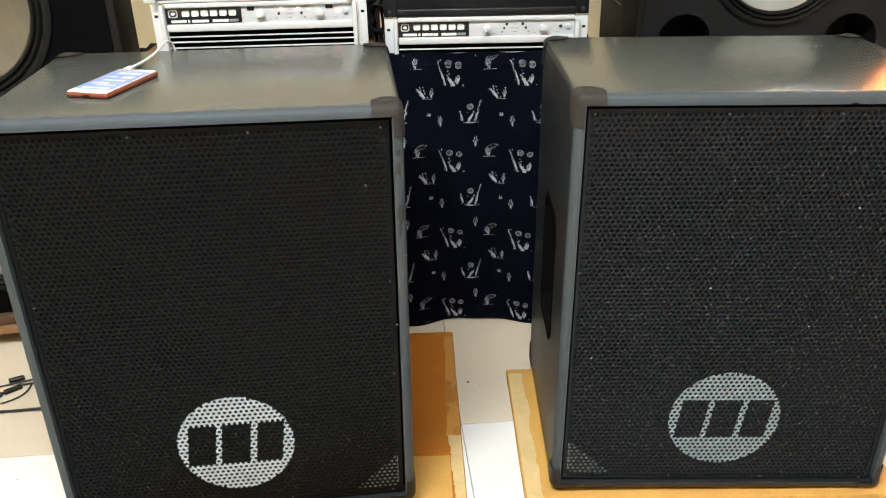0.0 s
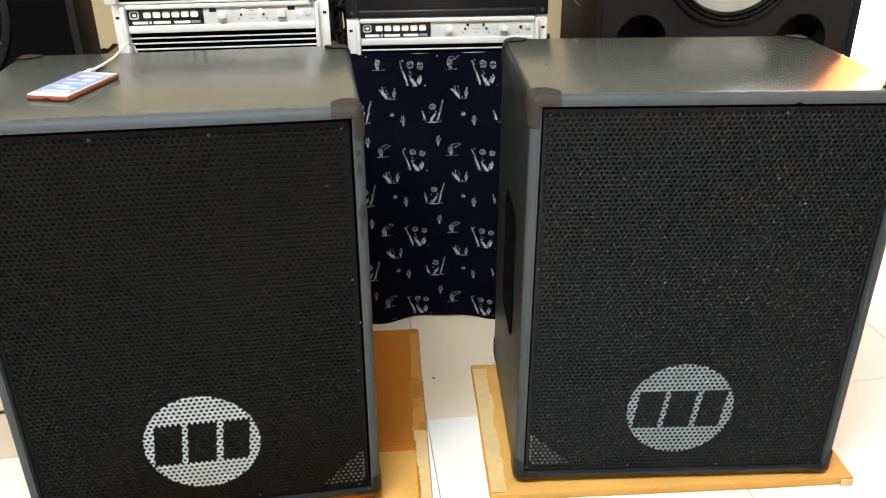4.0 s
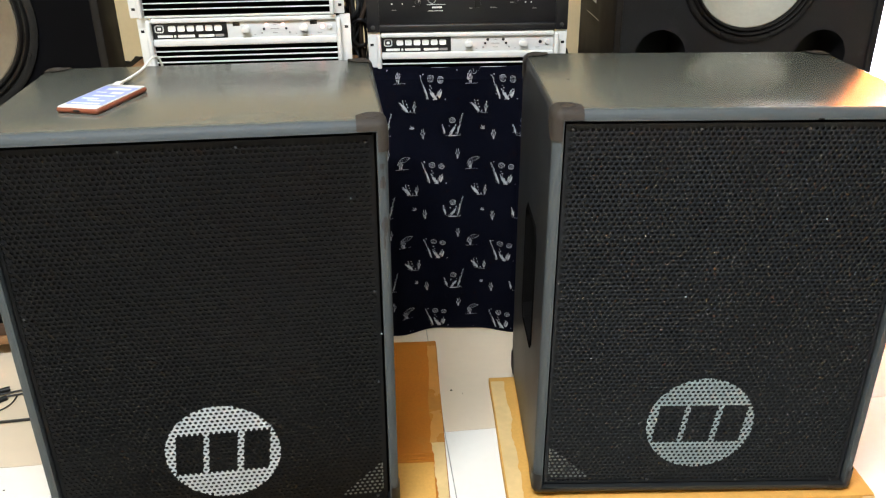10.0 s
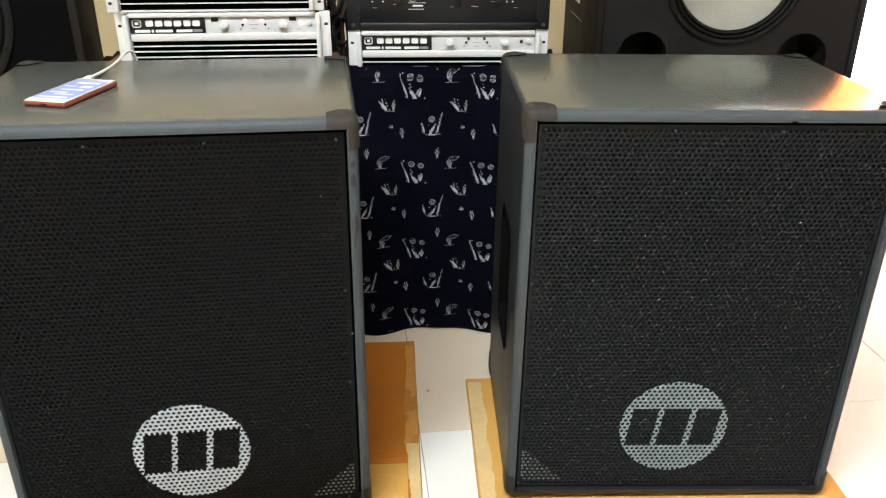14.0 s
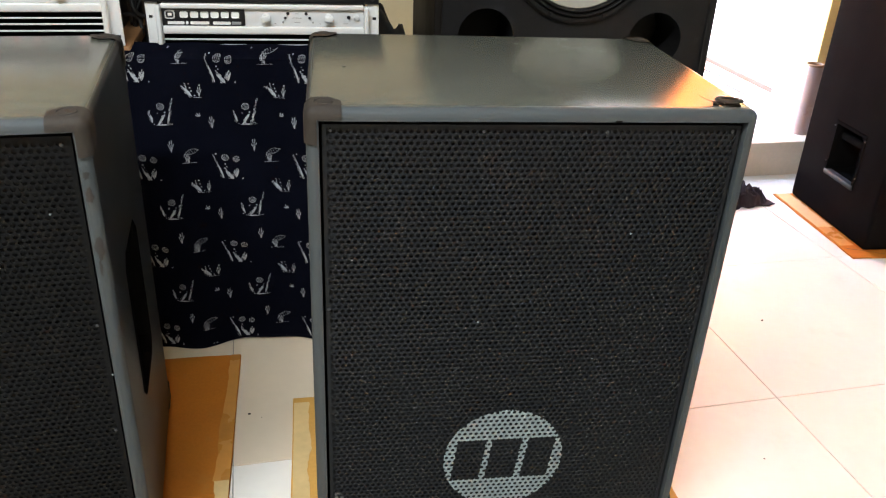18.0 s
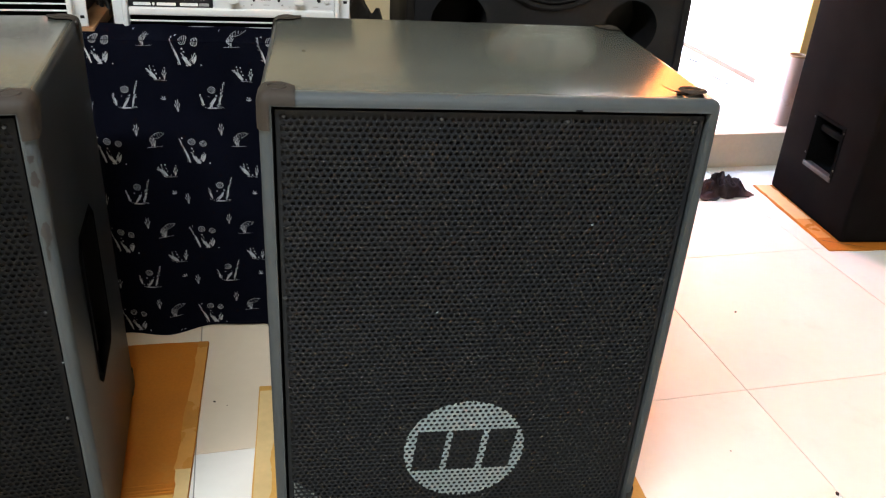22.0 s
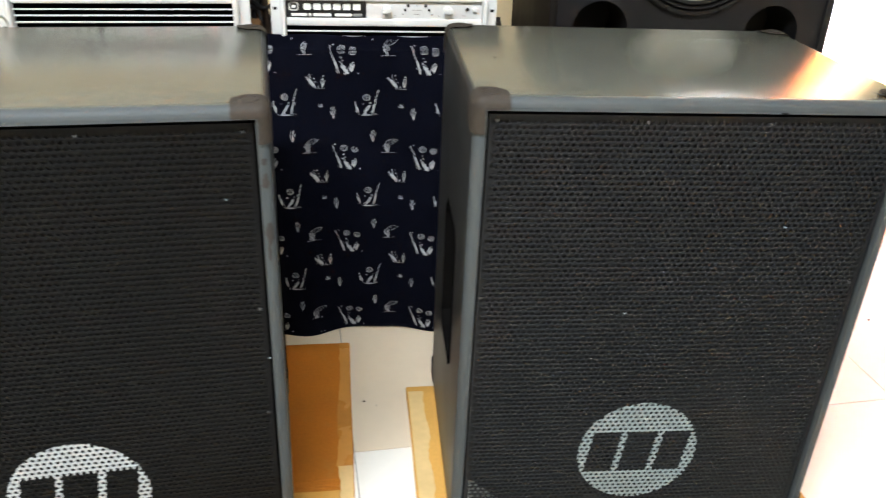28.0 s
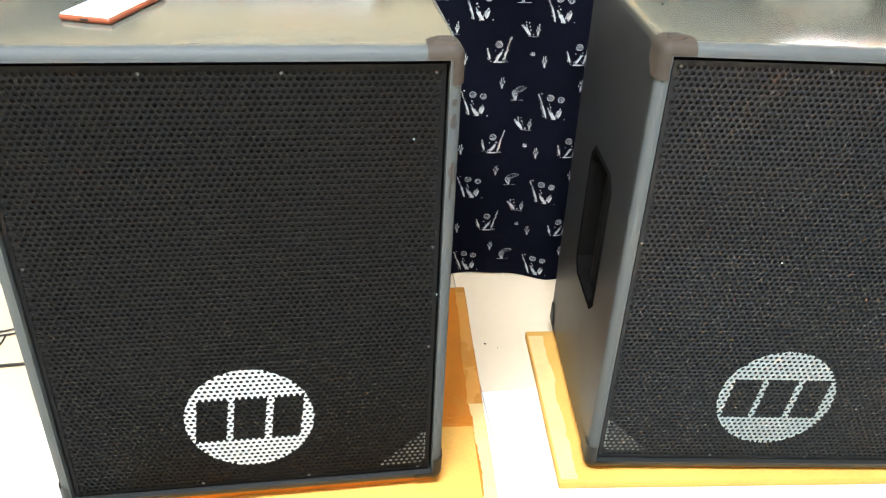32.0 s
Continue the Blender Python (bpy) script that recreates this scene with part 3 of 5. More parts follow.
def loudspeaker(m, screws, patch_side, label, marks):
    top = thing("loudspeaker_cabinet", m, label, "loudspeaker", "pair of grey loudspeaker cabinets")
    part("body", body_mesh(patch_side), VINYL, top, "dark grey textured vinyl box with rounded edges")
    part("foam_lining", box((GX0 + 0.002, -CD / 2 + STEEL_Y + 0.0045, GZ0 + 0.002), (GX1 - 0.002, -CD / 2 + SINK - 0.0018, GZ1 - 0.002)), FOAM, top)
    # black strips and a plate put in for the shade of the gap
    shade_bm = bmesh.new()
    a, b, c, d, e = EDGE + RIM - 0.0002, EDGE + RIM + 0.0012, -CD / 2 + 0.0012, -CD / 2 + SINK - 0.0002, CW / 2
    for lo, hi in (((-e + a, c, a), (-e + b, d, CH - a)), ((e - b, c, a), (e - a, d, CH - a)), ((-e + b, c, a), (e - b, d, b)), ((-e + b, c, CH - b), (e - b, d, CH - a))):
        box(lo, hi, bm=shade_bm)
    box((-e + b, d - 0.0012, b), (e - b, d, CH - b), bm=shade_bm)
    part("gap_shade", shade_bm, VOID, top, "black strips painting the shade in the gap round the grille")
    made = grille_meshes(patch_side, *((-0.002, 0.159) if patch_side < 0 else (-0.002, 0.162)))
    grille = part("grille", made["steel"], None, top, "black perforated steel grille")
    part("round_badge", made["badge"], None, grille, "pale grey painted disc with dark blocks")
    inner = patch_side * (CW / 2 - 0.0285)
    gusset = bmesh.new()
    plate = [gusset.verts.new((x, -CD / 2 + STEEL_Y + 0.0023, z)) for x, z in ((inner, 0.040), (inner, 0.104), (inner - patch_side * 0.005, 0.104), (inner - patch_side * 0.078, 0.036), (inner - patch_side * 0.074, 0.032), (inner - patch_side * 0.010, 0.032))]
    gusset.faces.new(plate)
    bmesh.ops.solidify(gusset, geom=gusset.faces[:], thickness=0.0012)
    part("corner_gusset", gusset, GUSSET, top, "pale triangular plate seen through the grille's holes")
    for x, z in screws:
        part("screw", SCREW_MESH, None, grille, m=Matrix.Translation((x, -CD / 2 + STEEL_Y + 0.0001, z)))
    for s in (-1, 1):
        handle = part("handle", handle_mesh(s), CUP, top, "sunk black handle")
        (ya, yb), (za, zb) = HOLE
        part("grip", box((s * (CW / 2 - 0.022) - 0.011, (ya + yb) / 2 - 0.016, za + 0.004), (s * (CW / 2 - 0.022) + 0.011, (ya + yb) / 2 + 0.016, zb - 0.004), 0.008, 3), HANDLE, handle)
    torn = (1, -1, 1) if patch_side < 0 else None
    for sx in (-1, 1):
        for sy in (-1, 1):
            for sz in (-1, 1):
                if (sx, sy, sz) not in PROTECTORS:
                    PROTECTORS[sx, sy, sz] = mesh_of("corner_guard", protector_mesh(sx, sy, sz), PROTECTOR if sz > 0 else BLACK_PLASTIC, 35)
                if (sx, sy, sz) == torn:
                    continue
                part("corner_guard", PROTECTORS[sx, sy, sz], None, top, "brown-grey moulded corner guard" if sz > 0 else "black moulded corner guard")
    for x, z in ((0.154, 0.5746), (-0.0631, 0.4304)) if patch_side < 0 else ((0.2494, 0.6375), (0.2895, 0.385)):
        part("paint_fleck", lathe([(0, 0.0012), (0.0012, 0.0010), (0.0018, 0.0)], 8), LOGO_DULL, grille, "tiny pale fleck", m=Matrix.Translation((x, -CD / 2 + STEEL_Y + 0.0001, z)))
    for x, z, w, h in marks:
        spot = bmesh.new()
        bmesh.ops.create_grid(spot, x_segments=10, y_segments=10, size=1)
        for v in spot.verts:
            r = max(abs(v.co.x), abs(v.co.y)) / (v.co.length or 1)
            k = r * (1 + 0.45 * noise.noise(Vector((v.co.x * 1.7 + x * 50, v.co.y * 1.7 + z * 50, 0))))
            px = min(x + v.co.x * k * w / 2, CW / 2 - 0.0015)
            lift = EDGE - math.sqrt(max(EDGE ** 2 - max(px - CW / 2 + EDGE, 0) ** 2, 0))
            v.co = Vector((px, -CD / 2 + lift - 0.0004, z + v.co.y * k * h / 2))
        part("scuff", spot, RIM_WEAR, top, "dark rubbed patch on the edge", smooth=60)
    return top


R_POSE = pose(0.5115, 1.449, 0.0245, 0, 0.55, 1.6)
L_POSE = pose(-0.389, 1.362, 0.0287, 0.4, 0.55, 8.5)
R_SCREWS = [(-0.2782, 0.7319), (-0.0749, 0.7301), (0.0966, 0.7293), (0.2771, 0.7308), (-0.2844, 0.4604), (0.2771, 0.4819), (0.28, 0.2958), (0.0847, 0.0252), (-0.0881, 0.0273), (0.2715, 0.0209), (-0.2852, 0.0283)]
L_SCREWS = [(0.2768, 0.7291), (0.0821, 0.7292), (-0.0885, 0.7296), (0.2809, 0.4686), (0.2812, 0.2869), (-0.2771, 0.4594), (-0.278, 0.729), (0.085, 0.027), (-0.088, 0.027), (0.27, 0.027)]
loudspeaker(R_POSE, R_SCREWS, -1, "dark grey loudspeaker cabinet with a black perforated grille, standing on cardboard", [(0.3020, 0.41, 0.003, 0.004)])
loudspeaker(L_POSE, L_SCREWS, 1, "dark grey scuffed loudspeaker cabinet with a phone on its top", [(0.3000, 0.691, 0.008, 0.010), (0.3005, 0.664, 0.009, 0.022), (0.3020, 0.590, 0.010, 0.034), (0.3000, 0.560, 0.004, 0.022)])


right_cab = [o for o in scene.objects if o.name == "loudspeaker_cabinet"][0]


def scratches(parent, spots, seed):
    """Pale dry streaks rubbed into the top of a cabinet."""
    rnd = random.Random(seed)
    bm = bmesh.new()
    for x, y, n, spread in spots:
        for _ in range(n):
            a, length, w = rnd.uniform(-0.5, 0.5), rnd.uniform(0.0012, 0.006), rnd.uniform(0.0003, 0.0011)
            px, py = x + rnd.gauss(0, spread), y + rnd.gauss(0, spread * 0.4)
            c, s = math.cos(a), math.sin(a)
            ring = [(0, 0), (0.3, 1), (0.7, 0.8), (1, 0), (0.6, -1), (0.25, -0.7)]
            vs = [bm.verts.new((px + c * f * length - s * g * w, py + s * f * length + c * g * w, CH + 0.0003)) for f, g in ring]
            bm.faces.new(vs)
    return tagged(part("scratches", bm, SCUFF, parent, "pale dry scratches"), kind="stuff")


SCUFF = material("pale_scuffed_vinyl", (0.26, 0.28, 0.275), 0.6, vary=0.4, scale=90)
scratches(right_cab, [(0.139, 0.201, 12, 0.005), (0.147, 0.130, 46, 0.022), (0.106, 0.117, 30, 0.020), (0.165, 0.111, 26, 0.018), (0.058, 0.154, 10, 0.012), (0.10, 0.170, 18, 0.03)], 3)
part("torn_guard", box((CW / 2 - 0.046, -CD / 2 + 0.020, CH - 0.001), (CW / 2 - 0.022, -CD / 2 + 0.046, CH + 0.0028), 0.0012, 2), PROTECTOR, right_cab, "torn rest of a corner guard")
part("loose_guard_ring", lathe([(0.0115, 0.0), (0.0115, 0.0030), (0.0175, 0.0034), (0.0200, 0.0012), (0.0200, 0.0), (0.0115, 0.0)], 28), PROTECTOR, right_cab, "torn ring lifted off a corner guard", m=pose(CW / 2 - 0.034, -CD / 2 + 0.034, CH + 0.0042, -96, 0, 0))
strip = bmesh.new()
rows = []
for k in range(9):
    f = k / 8
    rows.append([strip.verts.new((CW / 2 - 0.050 - 0.034 * f, -CD / 2 + 0.026 + 0.010 * f + side * 0.006 * (1 - 0.7 * f), CH + 0.0036 + 0.010 * f * f)) for side in (-1, 1)])
for a, b in zip(rows, rows[1:]):
    strip.faces.new((a[0], a[1], b[1], b[0]))
bmesh.ops.solidify(strip, geom=strip.faces[:], thickness=0.0016)
part("torn_strip", strip, PROTECTOR, right_cab, "curled strip torn from the guard")
part("chip", box((0.102, -CD / 2 - 0.0006, CH - EDGE - RIM - 0.0014), (0.112, -CD / 2 + 0.003, CH - EDGE - RIM + 0.0010), 0.0006), VOID, right_cab, "small dark chip in the rim")
part("screw_hole", lathe([(0, 0.0004), (0.0022, 0.0004), (0.0030, 0.0)], 12), BLACK_PLASTIC, right_cab, m=pose(-0.256, -0.015, CH + 0.0002, -90))
scratches([o for o in scene.objects if o.name == "loudspeaker_cabinet.001"][0], [(-0.05, 0.02, 4, 0.10)], 8)


# ---- cardboard under the cabinets ----
def cardboard(m, lo, hi, strips, label, mat=None):
    top = thing("cardboard_sheet", m, label, "cardboard", "cardboard under the loudspeakers")
    bm = box(lo, hi, 0.0025, 2)
    bmesh.ops.subdivide_edges(bm, edges=[e for e in bm.edges if e.calc_length() > 0.3], cuts=14, use_grid_fill=True)
    for v in bm.verts:
        if v.co.z > (lo[2] + hi[2]) / 2:
            v.co.z += 0.0008 * noise.noise(v.co * 9)
        v.co.x += 0.002 * noise.noise(v.co * 5 + Vector((3, 1, 0)))
        v.co.y += 0.002 * noise.noise(v.co * 5 + Vector((1, 7, 0)))
    part("board", bm, mat or CARD, top)
    half = (lo[0] + hi[0]) / 2
    for a, b, c, d in strips:
        s = bmesh.new()
        n = 60
        rows = []
        along_y = (d - c) > (b - a)
        for k in range(n + 1):
            f = k / n
            w = 0.009 * noise.noise(Vector((f * 5, a * 9, 2.0))) + 0.0035 * noise.noise(Vector((f * 21, c * 9, 5.0))) + 0.0015 * noise.noise(Vector((f * 70, c * 9, 1.0)))
            z = hi[2] + 0.0016
            if along_y:
                rows.append([s.verts.new((a + (w if a > half else 0), c + f * (d - c), z)), s.verts.new((b + (w if a <= half else 0), c + f * (d - c), z))])
            else:
                rows.append([s.verts.new((a + f * (b - a), c, z)), s.verts.new((a + f * (b - a), d + w, z))])
        for p, q in zip(rows, rows[1:]):
            s.faces.new((p[0], p[1], q[1], q[0]))
        part("tape", s, TAPE, top, "pale torn parcel tape")
    return top


cardboard(pose(0.160, 1.190, 0.0, 0, 0, 2.8), (0, 0, 0.0005), (0.716, 0.440, 0.0190), [(0.003, 0.034, 0.004, 0.420)], "folded yellow-brown cardboard pad edged with pale parcel tape", CARD_PALE)
pad = [o for o in scene.objects if o.name == "cardboard_sheet"][0]
part("front_tape", box((0.690, -0.0042, 0.0012), (0.714, -0.0024, 0.0180), 0.0006), TAPE, pad, "pale parcel tape over the front edge")
cardboard(pose(-0.5688, 1.0229, 0.0, 0, 0, 4.0), (0, 0, 0.0005), (0.629, 0.755, 0.006), [(0.602, 0.6275, 0.004, 0.335)], "flat brown cardboard sheet with taped edge, its front painted paler")
sheet = [o for o in scene.objects if o.name == "cardboard_sheet.001"][0]
worn_tape = bmesh.new()
rows = []
for k in range(41):
    y = 0.3355 + 0.4165 * k / 40
    w = 0.005 * noise.noise(Vector((y * 9, 3.0, 2.0))) + 0.002 * noise.noise(Vector((y * 40, 1.0, 5.0)))
    rows.append([worn_tape.verts.new((0.608 + w - 0.012 * (1 - k / 40), y, 0.0074)), worn_tape.verts.new((0.6275, y, 0.0074))])
for p, q in zip(rows, rows[1:]):
    worn_tape.faces.new((p[0], p[1], q[1], q[0]))
part("worn_tape", worn_tape, TAPE_CLEAR, sheet, "worn see-through parcel tape")
# paler layer over the sheet's front: light put into the colour
front = box((0.002, 0.002, 0.0062), (0.6015, 0.272, 0.0072), 0.0003, 1)
bmesh.ops.subdivide_edges(front, edges=[e for e in front.edges if e.calc_length() > 0.2], cuts=12, use_grid_fill=True)
for v in front.verts:
    if v.co.y > 0.26:
        v.co.y += 0.006 * noise.noise(v.co * 14)
part("front_lit_layer", front, CARD_PALE, sheet, "yellow front of the sheet, painted paler where light falls")
for y in (0.276, 0.284, 0.297):
    part("fold", rod((0.40, y, 0.0058), (0.622, y + 0.006, 0.0058), 0.0016, None, 8), CARD, sheet, "pressed fold across the board")
cardboard(L_POSE @ pose(0, 0, -0.0190), (-0.300, -0.208, 0.0), (0.300, 0.210, 0.0180), [], "folded brown cardboard pad hidden under a cabinet")

# ---- amplifiers, table and printed cloth ----
AMP_W, AMP_D, UNIT = 0.483, 0.38, 0.1330


def amplifier_white(m, label, lit=True):
    top = thing("power_amplifier", m, label, "amplifier", "stacked power amplifiers")
    w, h = AMP_W / 2, UNIT
    p0, p1 = 0.0855, 0.1215
    part("chassis", box((-0.213, 0.004, 0.001), (0.213, AMP_D, h - 0.001), 0.002), AMP_BLACK, top)
    for s in (-1, 1):
        ear = part("rack_ear", box((s * w if s < 0 else 0.217, -0.002, 0.001), (-0.217 if s < 0 else w, 0.004, h - 0.001), 0.001), AMP_WHITE, top)
        for z in (0.020, h - 0.030):
            part("slot", box((s * 0.232 - 0.004, -0.0026, z - 0.003), (s * 0.232 + 0.004, -0.0014, z + 0.003), 0.0005), AMP_BLACK, ear)
        part("grip_rail", box((s * 0.2145 - 0.005, -0.024, 0.002), (s * 0.2145 + 0.005, 0.004, h - 0.004), 0.004, 3), AMP_WHITE, top)
    part("upper_trim", box((-0.209, -0.014, p1), (0.209, 0.004, h - 0.001), 0.003, 3), AMP_WHITE, top)
    panel = part("front_panel", box((-0.209, -0.006, p0), (0.209, 0.004, p1), 0.001), AMP_SILVER, top)
    part("lower_trim", box((-0.209, -0.014, p0 - 0.016), (0.209, 0.004, p0), 0.003, 3), AMP_WHITE, top)
    part("bottom_trim", box((-0.209, -0.010, 0.001), (0.209, 0.004, 0.005), 0.001), AMP_WHITE, top)
    part("vent_backing", box((-0.209, -0.001, 0.0052), (0.209, 0.0038, p0 - 0.0162)), VOID, top, "black vent behind thin slats")
    for z in (0.0195, 0.0325, 0.0455, 0.0575):
        part("vent_slat", box((-0.209, -0.011, z - 0.0008), (0.209, 0.004, z + 0.0008), 0.0004), AMP_WHITE, top)
    x0, b0, b1 = -0.2085, p0 + 0.0005, p1 - 0.0005
    badge = part("badge", box((x0, -0.0078, b0), (x0 + 0.168, -0.0055, b1), 0.0018), BADGE, panel, "black badge with white bars")
    u = b1 - 0.0035
    part("emblem", box((x0 + 0.006, -0.0085, u - 0.017), (x0 + 0.026, -0.0074, u), 0.004), INK_WHITE, badge)
    part("emblem_core", box((x0 + 0.0085, -0.0089, u - 0.0145), (x0 + 0.0235, -0.0082, u - 0.0025), 0.003), BADGE, badge)
    part("emblem_dot", box((x0 + 0.0120, -0.0093, u - 0.0115), (x0 + 0.0200, -0.0086, u - 0.0055), 0.001), INK_WHITE, badge)
    for k in range(6):
        a = x0 + 0.036 + k * 0.0208
        part("title_bar", box((a, -0.0085, u - 0.0150), (a + 0.0165, -0.0074, u - 0.0025), 0.003), INK_WHITE, badge)
    for a, b in ((0.010, 0.044), (0.047, 0.052), (0.056, 0.094), (0.102, 0.138)):
        part("small_bar", box((x0 + a, -0.0085, b0 + 0.003), (x0 + b, -0.0074, b0 + 0.0090), 0.0015), INK_WHITE, badge)
    part("small_bar", box((x0 + 0.140, -0.0085, b0 + 0.003), (x0 + 0.160, -0.0074, b0 + 0.0090), 0.0015), INK_GREY, badge)
    mid = (p0 + p1) / 2
    for x in (0.003, 0.135):
        knob = part("knob", lathe([(0, 0.011), (0.0075, 0.0105), (0.0085, 0.009), (0.0092, 0.0)], 20), AMP_WHITE, panel, m=Matrix.Translation((x, -0.006, mid)))
        part("pointer", box((-0.0095, -0.0165, -0.0058), (0.0095, -0.0100, 0.0058), 0.0020), AMP_WHITE, knob, m=Matrix.Rotation(radians(-14 if x < 0.1 else 4), 4, "Y"))
        if lit:
            part("sticker", box((x - 0.022 + (0.044 if x > 0.1 else 0) - 0.008, -0.0069, p1 - 0.010), (x - 0.022 + (0.044 if x > 0.1 else 0) + 0.008, -0.0056, p1 - 0.001), 0.0003), BADGE, panel)
    on, off = LED_RED, AMP_BLACK
    for x, z, r, mat in ((0.049, p1 - 0.009, 0.0036, on if lit else off), (0.087, p1 - 0.009, 0.0036, on if lit else off), (0.043, mid, 0.0030, off), (0.094, mid, 0.0030, off), (0.038, p0 + 0.009, 0.0022, INK_GREY), (0.101, p0 + 0.009, 0.0022, INK_GREY), (0.177, mid + 0.002, 0.0042, on if lit else off)):
        part("indicator", lathe([(0, 0.003), (r * 0.8, 0.0024), (r, 0.0)], 14), mat, panel, m=Matrix.Translation((x, -0.006, z)))
    for x, z, wide in ((0.068, p1 - 0.009, 0.006), (0.068, mid, 0.020), (0.068, p0 + 0.009, 0.012), (0.022, p0 + 0.006, 0.004), (0.116, p0 + 0.006, 0.004), (0.170, p0 + 0.007, 0.010)):
        part("legend_bar", box((x - wide / 2, -0.0067, z - 0.0006), (x + wide / 2, -0.0058, z + 0.0006)), INK_GREY, panel)
    part("push_button", lathe([(0, 0.006), (0.0045, 0.0058), (0.0055, 0.004), (0.0058, 0.001), (0.0075, 0.0008), (0.0075, 0.0)], 20), AMP_SILVER, panel, m=Matrix.Translation((0.194, -0.006, mid + 0.002)))
    return top


def amplifier_black(m, label):
    top = thing("power_amplifier", m, label, "amplifier", "stacked power amplifiers")
    w, h = AMP_W / 2, 0.1325
    part("chassis", box((-0.215, 0.004, 0.001), (0.215, AMP_D, h - 0.001), 0.002), AMP_BLACK, top)
    for s in (-1, 1):
        ear = part("rack_ear", box((s * w if s < 0 else 0.212, -0.004, 0.001), (-0.212 if s < 0 else w, 0.004, h - 0.001), 0.001), AMP_BLACK, top)
        for z in (0.012, h - 0.012):
            part("rack_screw", lathe([(0, 0.004), (0.004, 0.003), (0.0055, 0.0)], 14), SCREW, ear, m=Matrix.Translation((s * 0.2275, -0.004, z)))
    panel = part("front_panel", box((-0.212, -0.003, 0.019), (0.212, 0.004, h - 0.001), 0.001), AMP_BLACK, top)
    part("bottom_lip", box((-0.212, -0.010, 0.001), (0.212, 0.004, 0.019), 0.004, 3), AMP_BLACK, top)
    logo = part("swoosh_mark", lathe([(0.0082, 0.0012), (0.0092, 0.0012), (0.0092, 0.0), (0.0082, 0.0)], 24), INK_WHITE, panel, "white curved maker's mark", m=pose(-0.085, -0.003, 0.075))
    for a, z, wd, hh in ((0.017, 0.004, 0.006, 0.0075), (0.026, 0.004, 0.006, 0.0075), (0.010, -0.0115, 0.044, 0.0009), (0.012, -0.018, 0.024, 0.0038), (0.008, -0.026, 0.036, 0.0012)):
        part("mark_bar", box((a - wd / 2, -0.0012, z - hh / 2), (a + wd / 2, 0.0, z + hh / 2), 0.0005), INK_WHITE, logo)
    for x in (-0.118, 0.118):
        knob = part("knob", lathe([(0, 0.011), (0.006, 0.0105), (0.0075, 0.0)], 20), AMP_BLACK, panel, m=Matrix.Translation((x, -0.003, 0.070)))
        part("pointer", box((-0.0008, -0.0120, 0.001), (0.0008, -0.0104, 0.0065)), INK_GREY, knob, m=Matrix.Rotation(radians(35), 4, "Y"))
    for x in (-0.180, -0.155, 0.138, 0.152):
        part("indicator", lathe([(0, 0.002), (0.0014, 0.0015), (0.0018, 0.0)], 12), INK_WHITE, panel, m=Matrix.Translation((x, -0.003, 0.066)))
    for x, z, wd in ((-0.178, 0.083, 0.010), (-0.155, 0.083, 0.010), (-0.125, 0.082, 0.014), (-0.128, 0.060, 0.006), (0.008, 0.083, 0.006), (0.008, 0.054, 0.008), (0.062, 0.083, 0.016), (0.062, 0.055, 0.016), (0.110, 0.083, 0.014), (0.138, 0.083, 0.008), (0.160, 0.083, 0.012), (0.106, 0.066, 0.008), (0.160, 0.052, 0.010), (-0.175, 0.052, 0.010)):
        part("legend_bar", box((x - wd / 2, -0.0036, z - 0.0007), (x + wd / 2, -0.0028, z + 0.0007)), INK_GREY, panel)
    part("rocker_switch", box((0.016, -0.006, 0.055), (0.030, -0.002, 0.083), 0.001), BLACK_PLASTIC, panel)
    return top


TABLE_Z = 0.647
A2 = pose(0.0925, 1.985, TABLE_Z, 0, 0, 2.0)
A1 = pose(-0.421, 1.888, 0.703, 0, 0, 5.0)
amplifier_white(A2, "silver and white rack amplifier with unlit lamps, on the covered table", lit=False)
amplifier_black(A2 @ pose(0, -0.004, UNIT), "black rack amplifier stacked on a white one")
amplifier_white(A1, "white rack amplifier with red lamps lit", lit=True)
amplifier_white(A1 @ pose(-0.012, -0.004, UNIT), "white rack amplifier stacked on another amplifier", lit=True)


def table(m, w, d, z, label):
    top = thing("table", m, label, "table")
    part("tabletop", box((-w / 2, 0, z - 0.025), (w / 2, d, z), 0.003), WOOD, top)
    for x in (-w / 2 + 0.05, w / 2 - 0.05):
        for y in (0.05, d - 0.05):
            part("leg", box((x - 0.02, y - 0.02, 0), (x + 0.02, y + 0.02, z - 0.025), 0.003), WOOD, top)
    return top


table(pose(0.092, 1.965, 0, 0, 0, 2.0), 0.52, 0.45, TABLE_Z, "brown wooden table under a printed cloth")
table(pose(-0.45, 1.880, 0, 0, 0, 5.0), 0.56, 0.45, 0.703, "brown wooden table that carries white amplifiers")


# ---- the printed cloth that hangs in front of the table ----
CX0, CX1, CTOP = -0.229, 0.436, 0.692


def cloth_y(x, z):
    """How far out the cloth hangs at a place of its front."""
    drop = max(CTOP - z, 0)
    fold = 0.010 * math.sin(x * 19 + 0.6) + 0.006 * math.sin(x * 41 + 2.0 + z * 2) + 0.004 * noise.noise(Vector((x * 8, z * 5, 0)))
    return 1.857 + fold * min(drop * 2.2, 1) + max(0.0, 0.35 - z) * (0.20 * (x - 0.10) + 0.075 + 0.010 * math.sin(x * 15 + 1.4)) + 0.02 * max(0.0, 0.06 - drop)


def cloth_bottom(x):
    return 0.001 + 0.005 * math.sin((x + 0.1) * 9) ** 2


